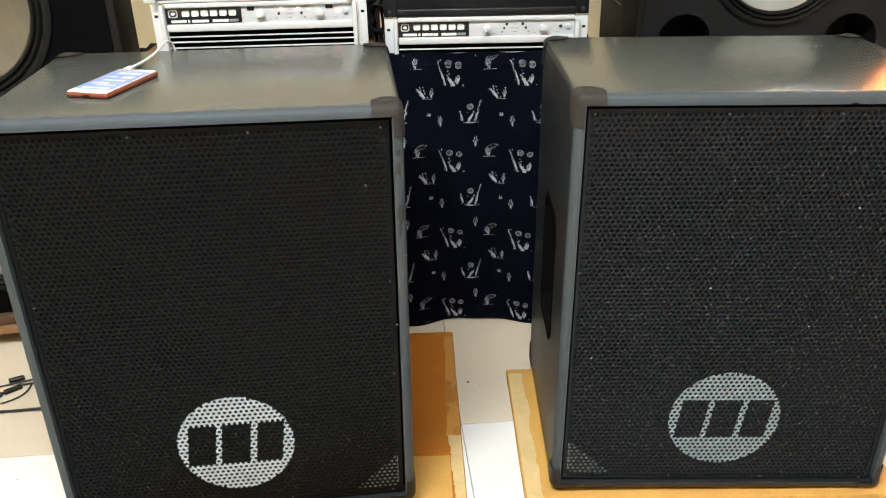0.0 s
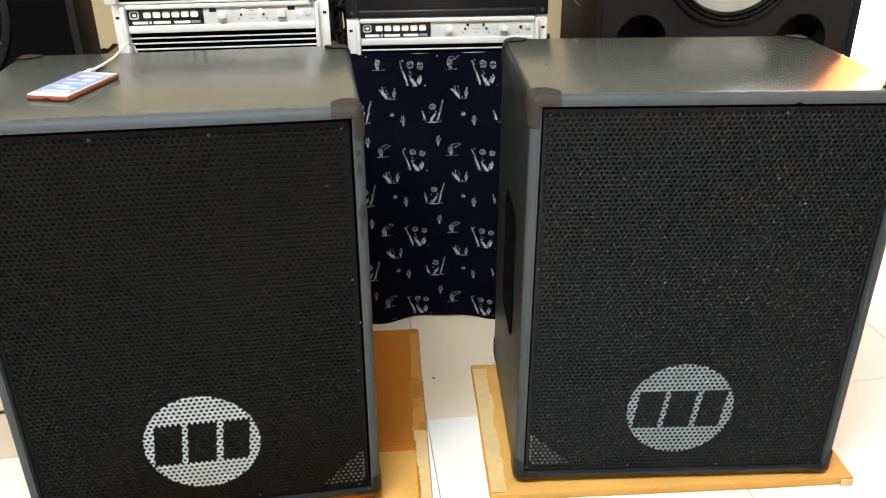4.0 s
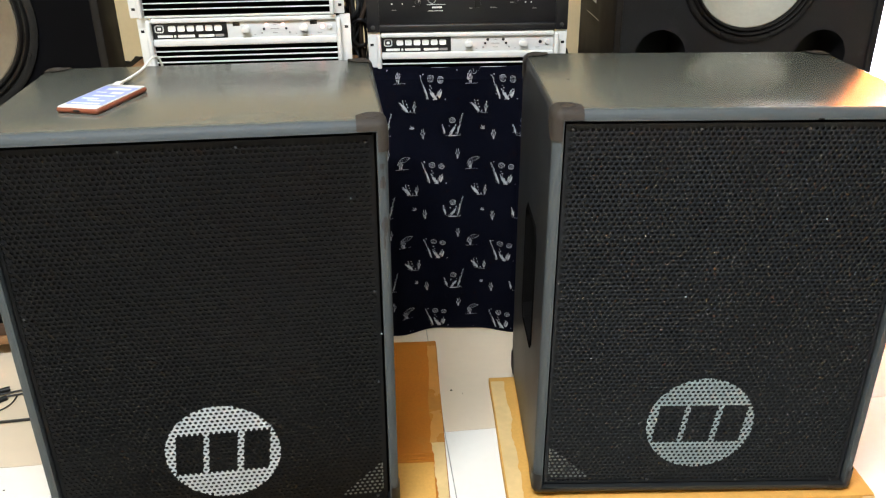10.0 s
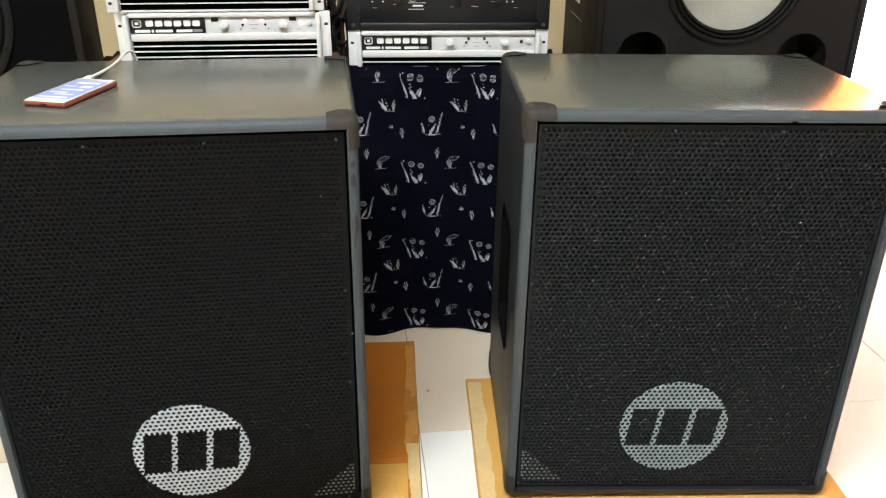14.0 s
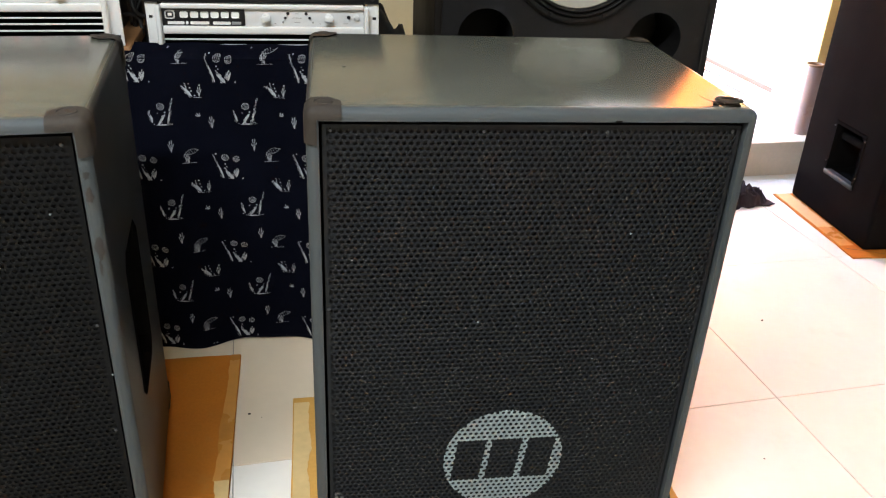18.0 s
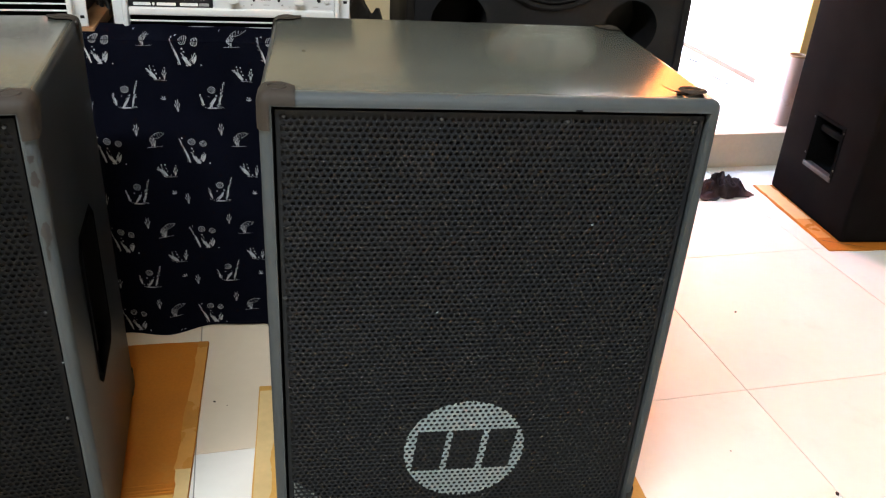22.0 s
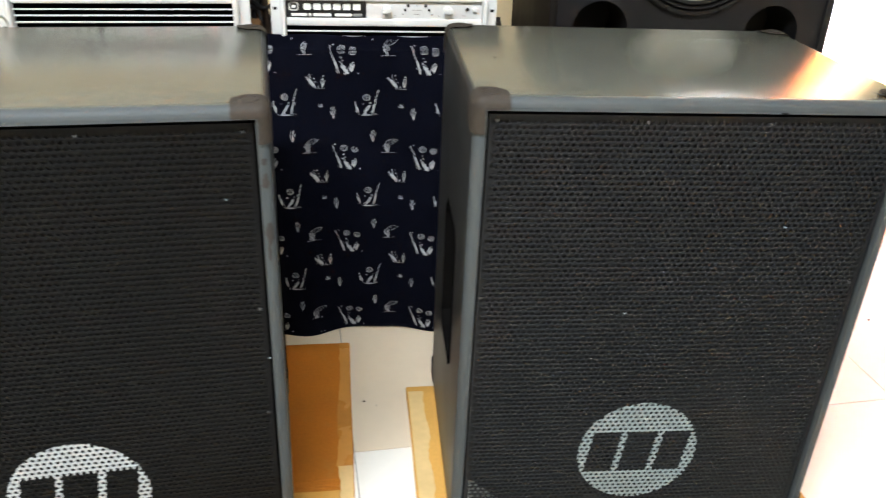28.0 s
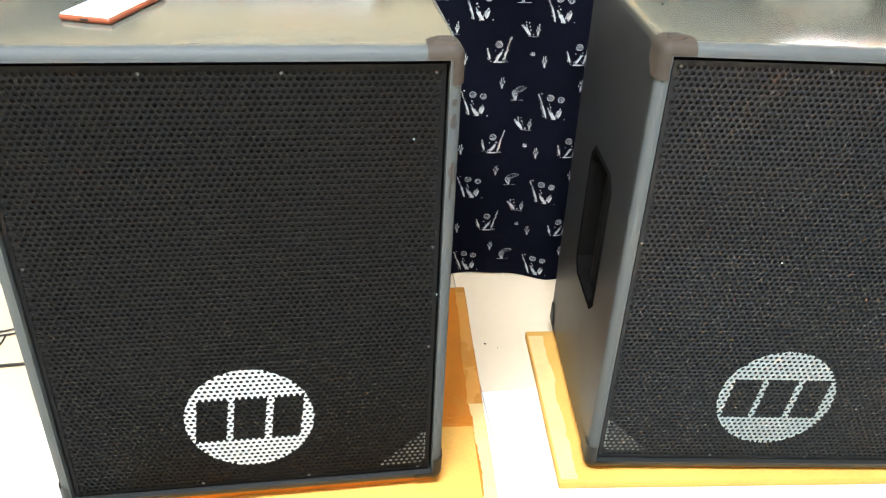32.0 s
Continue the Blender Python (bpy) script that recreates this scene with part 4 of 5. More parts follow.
cloth = thing("tablecloth", pose(0, 0, 0), "navy cotton cloth with white printed sea plants, hanging over a table", "cloth")
bm = bmesh.new()
NX, NZ = 80, 70
grid = []
for j in range(NZ + 1):
    line = []
    for i in range(NX + 1):
        x = CX0 + (CX1 - CX0) * i / NX
        f = j / NZ
        z = CTOP + (cloth_bottom(x) - CTOP) * f
        line.append(bm.verts.new((x, cloth_y(x, z), z)))
    grid.append(line)
back = [[bm.verts.new((CX0 + (CX1 - CX0) * i / NX, y, CTOP + dz + 0.0015 * math.sin(i * 0.37) + 0.001 * math.sin(i * 0.13))) for i in range(NX + 1)] for y, dz in ((1.966, 0.006), (1.930, 0.004), (1.895, 0.001))]
for p, q in zip(back + grid, (back + grid)[1:]):
    for i in range(NX):
        bm.faces.new((p[i], p[i + 1], q[i + 1], q[i]))
part("sheet", bm, CLOTH, cloth, smooth=60)


class Print:
    """Flat printed marks that follow the cloth."""

    def __init__(self):
        self.vs, self.fs = [], []

    def poly(self, pts):
        if any(not (CX0 + 0.004 < x < CX1 - 0.004 and cloth_bottom(x) + 0.004 < z < CTOP + 0.020) for x, z in pts):
            return
        b = len(self.vs)
        for x, z in pts:
            if z <= CTOP - 0.001:
                self.vs.append((x, cloth_y(x, z) - 0.0012, z))
            else:
                # over the fold, lying back towards the amplifier
                y = 1.8568 + (z - CTOP + 0.001) * 4.0
                self.vs.append((x, y, CTOP + 0.0028 + 0.07 * max(y - 1.895, 0.0)))
        self.fs.append(tuple(range(b, b + len(pts))))

    def leaf(self, x, z, length, angle, width):
        c, s = math.cos(angle), math.sin(angle)
        width *= 0.54
        pts = [(0, 0.1), (0.35, 0.5), (0.75, 0.42), (1, 0), (0.75, -0.42), (0.35, -0.5), (0, -0.1)]
        self.poly([(x + c * a * length - s * w * width, z + s * a * length + c * w * width) for a, w in pts])

    def stroke(self, x, z, x2, z2, w):
        d = math.hypot(x2 - x, z2 - z) or 1e-6
        w *= 0.60
        if max(z, z2) > CTOP - 0.012 and d > 0.006:
            mx, mz = (x + x2) / 2, (z + z2) / 2
            self.stroke(x, z, mx, mz, w / 0.60)
            self.stroke(mx, mz, x2, z2, w / 0.60)
            return
        nx, nz = -(z2 - z) / d * w / 2, (x2 - x) / d * w / 2
        self.poly([(x + nx, z + nz), (x2 + nx * 0.6, z2 + nz * 0.6), (x2 - nx * 0.6, z2 - nz * 0.6), (x - nx, z - nz)])

    def dot(self, x, z, r):
        r *= 0.85
        self.poly([(x + r * math.cos(a), z + r * math.sin(a)) for a in (0, 1.05, 2.1, 3.14, 4.2, 5.25)])

    def shell(self, x, z, r, lean):
        """A striped round shell."""
        c, s = math.cos(lean), math.sin(lean)
        for k in range(5):
            t = -r + (k + 0.5) * r / 2.5
            half = math.sqrt(max(r * r - t * t, 0))
            self.stroke(x + c * t + s * half, z + s * t - c * half, x + c * t - s * half, z + s * t + c * half, 0.0016)
        for k in range(12):
            a, b = k * math.pi / 6, (k + 1) * math.pi / 6
            self.stroke(x + r * math.cos(a), z + r * 0.92 * math.sin(a), x + r * math.cos(b), z + r * 0.92 * math.sin(b), 0.0012)

    def fingers(self, x, z, size, rnd, lean=0.0):
        """A tuft of narrow upright leaves that spring from one foot."""
        for tall, spread in ((0.66, -0.34), (0.95, -0.12), (1.0, 0.07), (0.74, 0.28)):
            a = math.pi / 2 + lean - spread
            c, s = math.cos(a), math.sin(a)
            self.stroke(x, z, x + c * size * tall * 0.75, z + s * size * tall * 0.75, 0.0015)
            self.leaf(x + c * size * tall * 0.55, z + s * size * tall * 0.55, size * tall * 0.45, a, 0.0026)
        self.leaf(x, z - 0.001, size * 0.5, math.pi / 2 + lean, 0.0034)

    def feather(self, x, z, x2, z2, width, n, rnd):
        """A frond of short dashes from its foot to its tip, wider at the foot."""
        a = math.atan2(z2 - z, x2 - x)
        for k in range(n):
            f = (k + rnd.uniform(-0.2, 0.2)) / n
            w = width * (1.05 - 0.75 * f)
            side = rnd.uniform(-0.5, 0.5) * w
            self.leaf(x + (x2 - x) * f - math.sin(a) * side, z + (z2 - z) * f + math.cos(a) * side, rnd.uniform(0.0026, 0.0058), a + rnd.uniform(-0.6, 0.6), rnd.uniform(0.0012, 0.0026))
        self.stroke(x, z, x2, z2, 0.0011)
        self.dot(x2, z2, 0.0011)

    def dots(self, places, rnd):
        for x, z in places:
            self.dot(x, z, rnd.uniform(0.0010, 0.0021))


marks = Print()
PX, PZ = 0.169, 0.2105
for i in range(-3, 4):
    for j in range(-1, 4):
        rnd = random.Random(31 * i + j * 7 + 500)
        x, z = 0.0075 + i * PX, 0.6445 - j * PZ
        # spray under two shells
        marks.shell(x - 0.003, z + 0.048, 0.0074, 0.6)
        marks.shell(x + 0.020, z + 0.045, 0.0068, 0.2)
        marks.feather(x - 0.010, z + 0.001, x - 0.028, z + 0.054, 0.0065, 20, rnd)
        marks.feather(x + 0.009, z + 0.000, x - 0.006, z + 0.024, 0.0100, 18, rnd)
        marks.feather(x + 0.007, z + 0.000, x + 0.020, z + 0.024, 0.0050, 10, rnd)
        marks.fingers(x + 0.015, z + 0.006, 0.016, rnd, -0.1)
        marks.leaf(x + 0.011, z - 0.001, 0.025, 2.25, 0.0125)
        marks.leaf(x - 0.009, z + 0.001, 0.033, 1.88, 0.0072)
        marks.leaf(x + 0.017, z + 0.003, 0.020, 1.25, 0.0080)
        marks.leaf(x + 0.001, z + 0.000, 0.013, 0.15, 0.0034)
        marks.dots(((x - 0.004, z + 0.033), (x - 0.001, z + 0.027), (x + 0.004, z + 0.014), (x + 0.031, z + 0.001), (x - 0.022, z + 0.056)), rnd)
        # low bowl of leaves
        bx, bz = x - 0.059, z - 0.030
        marks.feather(bx - 0.002, bz + 0.001, bx - 0.017, bz + 0.022, 0.0095, 18, rnd)
        marks.feather(bx - 0.008, bz + 0.012, bx - 0.010, bz + 0.028, 0.0040, 5, rnd)
        marks.fingers(bx + 0.016, bz + 0.001, 0.021, rnd, -0.05)
        marks.leaf(bx + 0.001, bz + 0.001, 0.024, 2.25, 0.0120)
        marks.stroke(bx - 0.004, bz - 0.0005, bx + 0.020, bz - 0.0015, 0.0013)
        marks.dots(((bx - 0.003, bz + 0.027), (bx + 0.001, bz + 0.012), (bx + 0.007, bz + 0.003), (bx + 0.018, bz + 0.024), (bx - 0.001, bz + 0.019)), rnd)
        # pot with a tall stalk and a shell
        cx, cz = x + 0.047, z - 0.088
        marks.shell(cx, cz + 0.038, 0.0074, 0.9)
        marks.feather(cx + 0.011, cz + 0.002, cx + 0.025, cz + 0.054, 0.0070, 20, rnd)
        marks.feather(cx - 0.008, cz + 0.000, cx + 0.006, cz + 0.020, 0.0090, 14, rnd)
        marks.feather(cx - 0.018, cz + 0.004, cx - 0.024, cz + 0.028, 0.0075, 14, rnd)
        marks.leaf(cx - 0.012, cz - 0.0005, 0.024, 0.03, 0.0050)
        marks.leaf(cx - 0.007, cz + 0.000, 0.027, 0.98, 0.0085)
        marks.leaf(cx - 0.018, cz + 0.006, 0.016, 1.85, 0.0075)
        marks.leaf(cx + 0.011, cz + 0.002, 0.028, 1.30, 0.0055)
        marks.stroke(cx + 0.004, cz - 0.001, cx + 0.022, cz + 0.001, 0.0012)
        marks.stroke(cx + 0.012, cz + 0.003, cx + 0.021, cz + 0.003, 0.0009)
        marks.dots(((cx - 0.007, cz + 0.024), (cx + 0.008, cz + 0.026), (cx - 0.015, cz + 0.001), (cx + 0.003, cz + 0.019), (cx + 0.017, cz + 0.031)), rnd)
        # small bud and two tufts of leaves
        for a, k in ((1.2, 0.009), (1.9, 0.010), (2.7, 0.007), (0.5, 0.006)):
            marks.leaf(x - 0.049, z - 0.072, k, a, 0.0030)
        marks.fingers(x - 0.023, z - 0.097, 0.027, rnd, 0.04)
        marks.fingers(x + 0.059, z - 0.147, 0.027, rnd, -0.03)
        # a leaf that bends over a sprout
        lx, lz = x + 0.092, z + 0.038
        marks.fingers(lx, lz, 0.021, rnd, 0.12)
        marks.feather(lx - 0.003, lz, lx - 0.008, lz + 0.016, 0.0040, 6, rnd)
        marks.stroke(lx - 0.014, lz - 0.0005, lx + 0.016, lz + 0.0005, 0.0011)
        for k in range(6):
            f, g = k / 6, (k + 1) / 6
            for bulge in (0.0058, -0.0046):
                p, q = bulge * math.sin(math.pi * f), bulge * math.sin(math.pi * g)
                marks.stroke(lx - 0.008 + 0.029 * f - 0.3 * p, lz + 0.019 + 0.010 * f + p, lx - 0.008 + 0.029 * g - 0.3 * q, lz + 0.019 + 0.010 * g + q, 0.0012)
            r = math.sin(math.pi * (f + 0.08))
            marks.stroke(lx - 0.006 + 0.029 * f, lz + 0.020 + 0.010 * f - 0.0034 * r, lx - 0.009 + 0.029 * f, lz + 0.020 + 0.010 * f + 0.0042 * r, 0.0008)
        marks.stroke(lx - 0.010, lz + 0.012, lx - 0.006, lz + 0.020, 0.0010)
me = bpy.data.meshes.new("printed_pattern")
me.from_pydata(marks.vs, [], marks.fs)
me.materials.append(PRINT)
tagged(part("printed_pattern", me, None, cloth, "white printed sprigs, shells and leaves"), kind="stuff")


# ---- large black loudspeakers behind ----
def woofer(parent, x, z, r, y, paper):
    w = part("woofer", lathe([(r, 0.0), (r, 0.008), (r * 0.97, 0.012), (r * 0.93, 0.012), (r * 0.915, 0.006)], 72), RUBBER, parent, "round woofer in a black ring", m=Matrix.Translation((x, y, z)))
    prof = []
    for k in range(17):
        f = k / 16
        prof.append((r * (0.915 - 0.115 * f), 0.006 + 0.011 * abs(math.sin(f * math.pi * 2.0)) * 0.9 - 0.004 * f))
    part("surround", lathe(prof, 72), RUBBER, w, "ribbed black surround")
    part("cone", lathe([(r * 0.80, 0.003), (r * 0.79, 0.004), (r * 0.77, -0.002), (r * 0.50, -0.045), (r * 0.33, -0.066)], 72), paper, w, "paper cone")
    part("dust_cap", lathe([(r * 0.34, -0.066), (r * 0.28, -0.052), (r * 0.16, -0.042), (0, -0.039)], 48), paper, w)
    for k in range(8):
        a = math.pi / 8 + k * math.pi / 4
        part("bolt", lathe([(0, 0.005), (0.004, 0.004), (0.005, 0.0)], 12), BLACK_PLASTIC, w, m=Matrix.Translation((r * 0.94 * math.cos(a), -0.011, r * 0.94 * math.sin(a))))
    return w


def front_with_holes(w, h, holes, y, depth):
    """A front board with round holes through it."""
    bm = bmesh.new()
    n = 48
    xs = sorted({-w / 2, w / 2} | {v for x, z, r in holes for v in (x - r * 1.003, x + r * 1.003)})
    zs = sorted({0.0, h} | {v for x, z, r in holes for v in (z - r * 1.003, z + r * 1.003)})
    used = []
    for x, z, r in holes:
        q = r * 1.003
        ring = [bm.verts.new((x + r * math.cos(2 * math.pi * k / n), y, z + r * math.sin(2 * math.pi * k / n))) for k in range(n)]
        deep = [bm.verts.new((v.co.x, y + depth, v.co.z)) for v in ring]
        sq = []
        for k in range(n):
            a = 2 * math.pi * k / n
            c, s = math.cos(a), math.sin(a)
            f = q / max(abs(c), abs(s))
            sq.append(bm.verts.new((x + f * c, y, z + f * s)))
        for k in range(n):
            j = (k + 1) % n
            bm.faces.new((ring[k], ring[j], sq[j], sq[k]))
            bm.faces.new((ring[k], deep[k], deep[j], ring[j]))
        used.append((x - q, x + q, z - q, z + q))
    for a, b in zip(xs, xs[1:]):
        for c, d in zip(zs, zs[1:]):
            mx, mz = (a + b) / 2, (c + d) / 2
            if b - a > 1e-5 and d - c > 1e-5 and not any(p < mx < q and s < mz < t for p, q, s, t in used):
                bm.faces.new([bm.verts.new(p) for p in ((a, y, c), (b, y, c), (b, y, d), (a, y, d))])
    return bm


def big_speaker(m, w, d, h, woofers, ports, label, brown, paper, paint):
    top = thing("bass_loudspeaker", m, label, "loudspeaker", "large black bass loudspeakers")
    t = 0.018
    part("front_board", front_with_holes(w - 2 * t, h - 0.001, [(x, z, r * 0.80) for x, z, r in woofers] + ports, 0.006, 0.03), paint, top)
    for s in (-1, 1):
        part("side_panel", box((s * w / 2 - (t if s > 0 else 0), 0, 0), (s * w / 2 + (0 if s > 0 else t), d, h), 0.003), BROWN_SIDE if s == brown else paint, top, "dark brown unpainted side" if s == brown else "")
    part("top_panel", box((-w / 2 + t, 0.002, h - t), (w / 2 - t, d, h - 0.0005), 0.002), paint, top)
    part("bottom_panel", box((-w / 2 + t, 0.04, 0), (w / 2 - t, d, t), 0.002), paint, top)
    part("back_panel", box((-w / 2 + t, d - t, t), (w / 2 - t, d - 0.001, h - t)), paint, top)
    for x, z, r in woofers:
        woofer(top, x, z, r, 0.006, paper)
    for x, z, r in ports:
        part("port_tube", lathe([(r * 1.0, 0.0), (r * 0.985, -0.004), (r * 0.98, -0.16), (0, -0.16)], 40), BLACK_PLASTIC, top, "round port", m=Matrix.Translation((x, 0.007, z)))
    return top


BIG_R = pose(0.790, 2.050, 0.03, 0, 0, 1.0)
bigr = big_speaker(BIG_R, 0.661, 0.52, 1.25, [(-0.002, 0.876, 0.172)], [(-0.210, 0.671, 0.064), (0.194, 0.667, 0.064)], "large black bass loudspeaker with a pale woofer and two round ports", -1, CONE, BOX_PAINT)
part("scratch", box((-0.3312, 0.215, 0.7255), (-0.3302, 0.400, 0.7275)), INK_GREY, bigr, "thin pale scratched line")
for y in (0.265, 0.305, 0.345):
    part("label_bar", box((-0.3312, y, 0.765), (-0.3302, y + 0.028, 0.800), 0.0004), INK_WHITE, bigr, "small white bar")
BIG_L = pose(-1.080, 1.779, 0.090, 0, 0, 12.0)
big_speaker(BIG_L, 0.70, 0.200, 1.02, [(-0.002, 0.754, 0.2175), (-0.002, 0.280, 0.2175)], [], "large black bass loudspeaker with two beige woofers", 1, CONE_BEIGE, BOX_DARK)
ob = part("skid_board", box((-0.36, -0.07, 0.0), (0.36, 0.5, 0.0295), 0.004), WOOD)
ob.matrix_world = Matrix.Translation((0, 0, -0.03)) @ BIG_R
tagged(ob, "flat brown board under a black loudspeaker", "board")
skid = thing("wooden_pallet", Matrix.Translation((0, 0, -0.09)) @ BIG_L, "low brown wooden pallet under a black loudspeaker", "pallet")
part("top_board", box((-0.36, -0.012, 0.0625), (0.36, 0.23, 0.0895), 0.003), WOOD_DARK, skid, "dark brown board")
part("lower_board", box((-0.36, -0.020, 0.0405), (0.36, 0.23, 0.062), 0.003), WOOD, skid, "light brown board")
for x in (-0.33, 0.0, 0.33):
    part("runner", box((x - 0.025, 0.03, 0.0), (x + 0.025, 0.22, 0.040), 0.003), WOOD_DARK, skid)


# ---- the carpet-covered loudspeaker by the doorway ----
def carpet_speaker(m, w, d, h):
    top = thing("carpeted_loudspeaker", m, "tall black carpet-covered loudspeaker with a sunk side handle, on cardboard", "loudspeaker")
    bm = box((0, 0, 0), (w, d, h), 0.012, 3)
    side = [f for f in bm.faces if f.calc_area() > 0.1 and f.normal.x < -0.9][0]
    co = [v.co.copy() for v in side.verts]
    bm.faces.remove(side)
    ys, zs = sorted({round(c.y, 5) for c in co}), sorted({round(c.z, 5) for c in co})
    ya, yb, za, zb, c = 0.136, 0.288, 0.160, 0.322, 0.006
    outer = [(0, ys[0], zs[0]), (0, ys[-1], zs[0]), (0, ys[-1], zs[-1]), (0, ys[0], zs[-1])]
    inner = [(0, ya + c, za), (0, yb - c, za), (0, yb, za + c), (0, yb, zb - c), (0, yb - c, zb), (0, ya + c, zb), (0, ya, zb - c), (0, ya, za + c)]
    plate_with_hole(bm, outer, inner)
    bmesh.ops.remove_doubles(bm, verts=bm.verts[:], dist=0.0002)
    part("body", bm, CARPET, top)
    cup = bmesh.new()

    def ring(x, g):
        return [cup.verts.new((x, y, z)) for y, z in ((ya - g, za - g), (yb + g, za - g), (yb + g, zb + g), (ya - g, zb + g))]
    rs = [ring(-0.0005, 0.009), ring(-0.003, 0.007), ring(-0.004, -0.002), ring(0.09, -0.012)]
    for p, q in zip(rs, rs[1:]):
        for k in range(4):
            cup.faces.new((p[k], p[(k + 1) % 4], q[(k + 1) % 4], q[k]))
    cup.faces.new(rs[-1])
    handle = part("handle_cup", cup, CUP, top, "sunk black handle cup")
    part("lower_lip", box((-0.006, ya - 0.006, za - 0.012), (0.03, yb + 0.006, za + 0.004), 0.002), RIM_WEAR, handle, "worn grey lower lip")
    part("grip", box((0.012, ya + 0.01, (za + zb) / 2 + 0.03), (0.034, yb - 0.01, (za + zb) / 2 + 0.055), 0.008, 3), CUP, handle)
    for y in (ya - 0.008, yb + 0.008):
        for z in (za + 0.03, zb - 0.01):
            part("screw", lathe([(0, 0.003), (0.003, 0.002), (0.0035, 0)], 10), SCREW, handle, m=pose(-0.0035, y, z, 0, 0, -90))
    return top


carpet_speaker(pose(1.851, 2.288, 0.006, 0, 0, 0.5), 0.55, 0.455, 1.15)
CARD_R = thing("cardboard_sheet", pose(1.795, 2.245, 0, 0, 0, 1.5), "torn flat brown cardboard under a carpeted loudspeaker", "cardboard", "cardboard under the loudspeakers")
bm = box((0, 0, 0.0005), (0.68, 0.50, 0.005), 0.0015, 1)
bmesh.ops.subdivide_edges(bm, edges=[e for e in bm.edges if e.calc_length() > 0.3], cuts=30, use_grid_fill=True)
for v in bm.verts:
    v.co.x += 0.0025 * noise.noise(v.co * 14)
    v.co.y += 0.004 * noise.noise(v.co * 14 + Vector((4, 2, 0)))
part("board", bm, CARD, CARD_R)
for y0, y1, x1, mat in ((0.215, 0.492, 0.060, TAPE), (0.080, 0.214, 0.052, TAPE_CLEAR)):
    tape = bmesh.new()
    rows = []
    for k in range(25):
        y = y0 + (y1 - y0) * k / 24
        rows.append([tape.verts.new((0.006 + 0.002 * noise.noise(Vector((y * 30, 2, 0))), y, 0.0068)), tape.verts.new((x1 + 0.006 * noise.noise(Vector((y * 22, 5, 0))), y, 0.0068))])
    for p, q in zip(rows, rows[1:]):
        tape.faces.new((p[0], p[1], q[1], q[0]))
    part("tape", tape, mat, CARD_R, "pale worn parcel tape")
tear = bmesh.new()
last = None
for k in range(13):
    x = 0.012 + 0.115 * k / 12
    y = 0.062 - 0.050 * k / 12 + 0.007 * noise.noise(Vector((k * 0.7, 3, 1)))
    pair = (tear.verts.new((x, y, 0.0064)), tear.verts.new((x, y + 0.0030 + 0.0025 * noise.noise(Vector((k * 0.9, 8, 2))), 0.0064)))
    if last:
        tear.faces.new((last[0], pair[0], pair[1], last[1]))
    last = pair
part("tear", tear, WOOD_DARK, CARD_R, "dark crack torn across the corner")

# ---- roll of stretch film on the step ----
film_roll = thing("film_roll", pose(2.008, 3.050, STEP, 0, 0, 0), "upright pale roll of stretch film standing on the step", "film roll")
part("film", lathe([(0.0325, 0.002), (0.0355, 0.0), (0.0365, 0.004), (0.0362, 0.130), (0.0366, 0.258), (0.0352, 0.263), (0.0325, 0.262)], 40), FILM, film_roll, "pale layers of clear film", m=pose(0, 0, 0, -90))
part("core", lathe([(0.027, 0.0), (0.032, 0.0), (0.032, 0.268), (0.0305, 0.270), (0.028, 0.270), (0.027, 0.268), (0.027, 0.0)], 40), WOOD, film_roll, "brown cardboard core", m=pose(0, 0, 0, -90))

# ---- rag on the floor ----
rag = bmesh.new()
bmesh.ops.create_grid(rag, x_segments=64, y_segments=44, size=0.5)
for v in rag.verts:
    x, y = v.co.x * 0.25, v.co.y * 0.15
    round_off = math.hypot(v.co.x, v.co.y) / 0.5
    lift = max(0.0, 1 - min(round_off, 1.0) ** 2.2)
    ridge = 1 - abs(noise.noise(Vector((x * 26 + 2 * y, y * 20, 1)))) * 2.2
    small = 1 - abs(noise.noise(Vector((x * 60, y * 52, 7)))) * 2.0
    h = (0.020 + 0.038 * max(ridge, 0.0) + 0.013 * small + 0.030 * noise.noise(Vector((x * 13, y * 9, 4)))) * lift
    pull = 0.80 + 0.30 * noise.noise(Vector((math.atan2(y, x) * 1.6, 3, 3)))
    v.co = Vector((x * pull + 0.012 * noise.noise(Vector((x * 30, y * 30, 3))), y * pull + 0.012 * noise.noise(Vector((x * 30, y * 30, 9))), 0.004 + max(h, 0)))
bmesh.ops.solidify(rag, geom=rag.faces[:], thickness=0.003)
ragob = part("rag", rag, RAG, smooth=60)
ragob.matrix_world = pose(1.635, 2.690, 0.001, 0, 0, 14)
tagged(ragob, "crumpled dark brown rag lying on the white tiles", "rag")

# ---- phone and its cable ----
TOPZ = (L_POSE @ Vector((-0.13, 0.05, CH))).z
phone = thing("mobile_phone", L_POSE @ pose(-0.1405, -0.049, CH + 0.0003, 0, 0, 71.2) @ Matrix.Scale(0.93, 4), "mobile phone in an orange case with its screen lit, charging", "phone")
part("case", box((-0.080, -0.039, 0), (0.080, 0.039, 0.0095), 0.0045, 4), PHONE_CASE, phone, "orange-brown plastic case")
part("front_glass", box((-0.0775, -0.0365, 0.0085), (0.0775, 0.0365, 0.0106), 0.002, 3), PHONE_WHITE, phone, "white glass front")
screen = part("screen", box((-0.060, -0.0340, 0.0104), (0.061, 0.0340, 0.0111), 0.0003), SCREEN, phone, "lit blue screen")
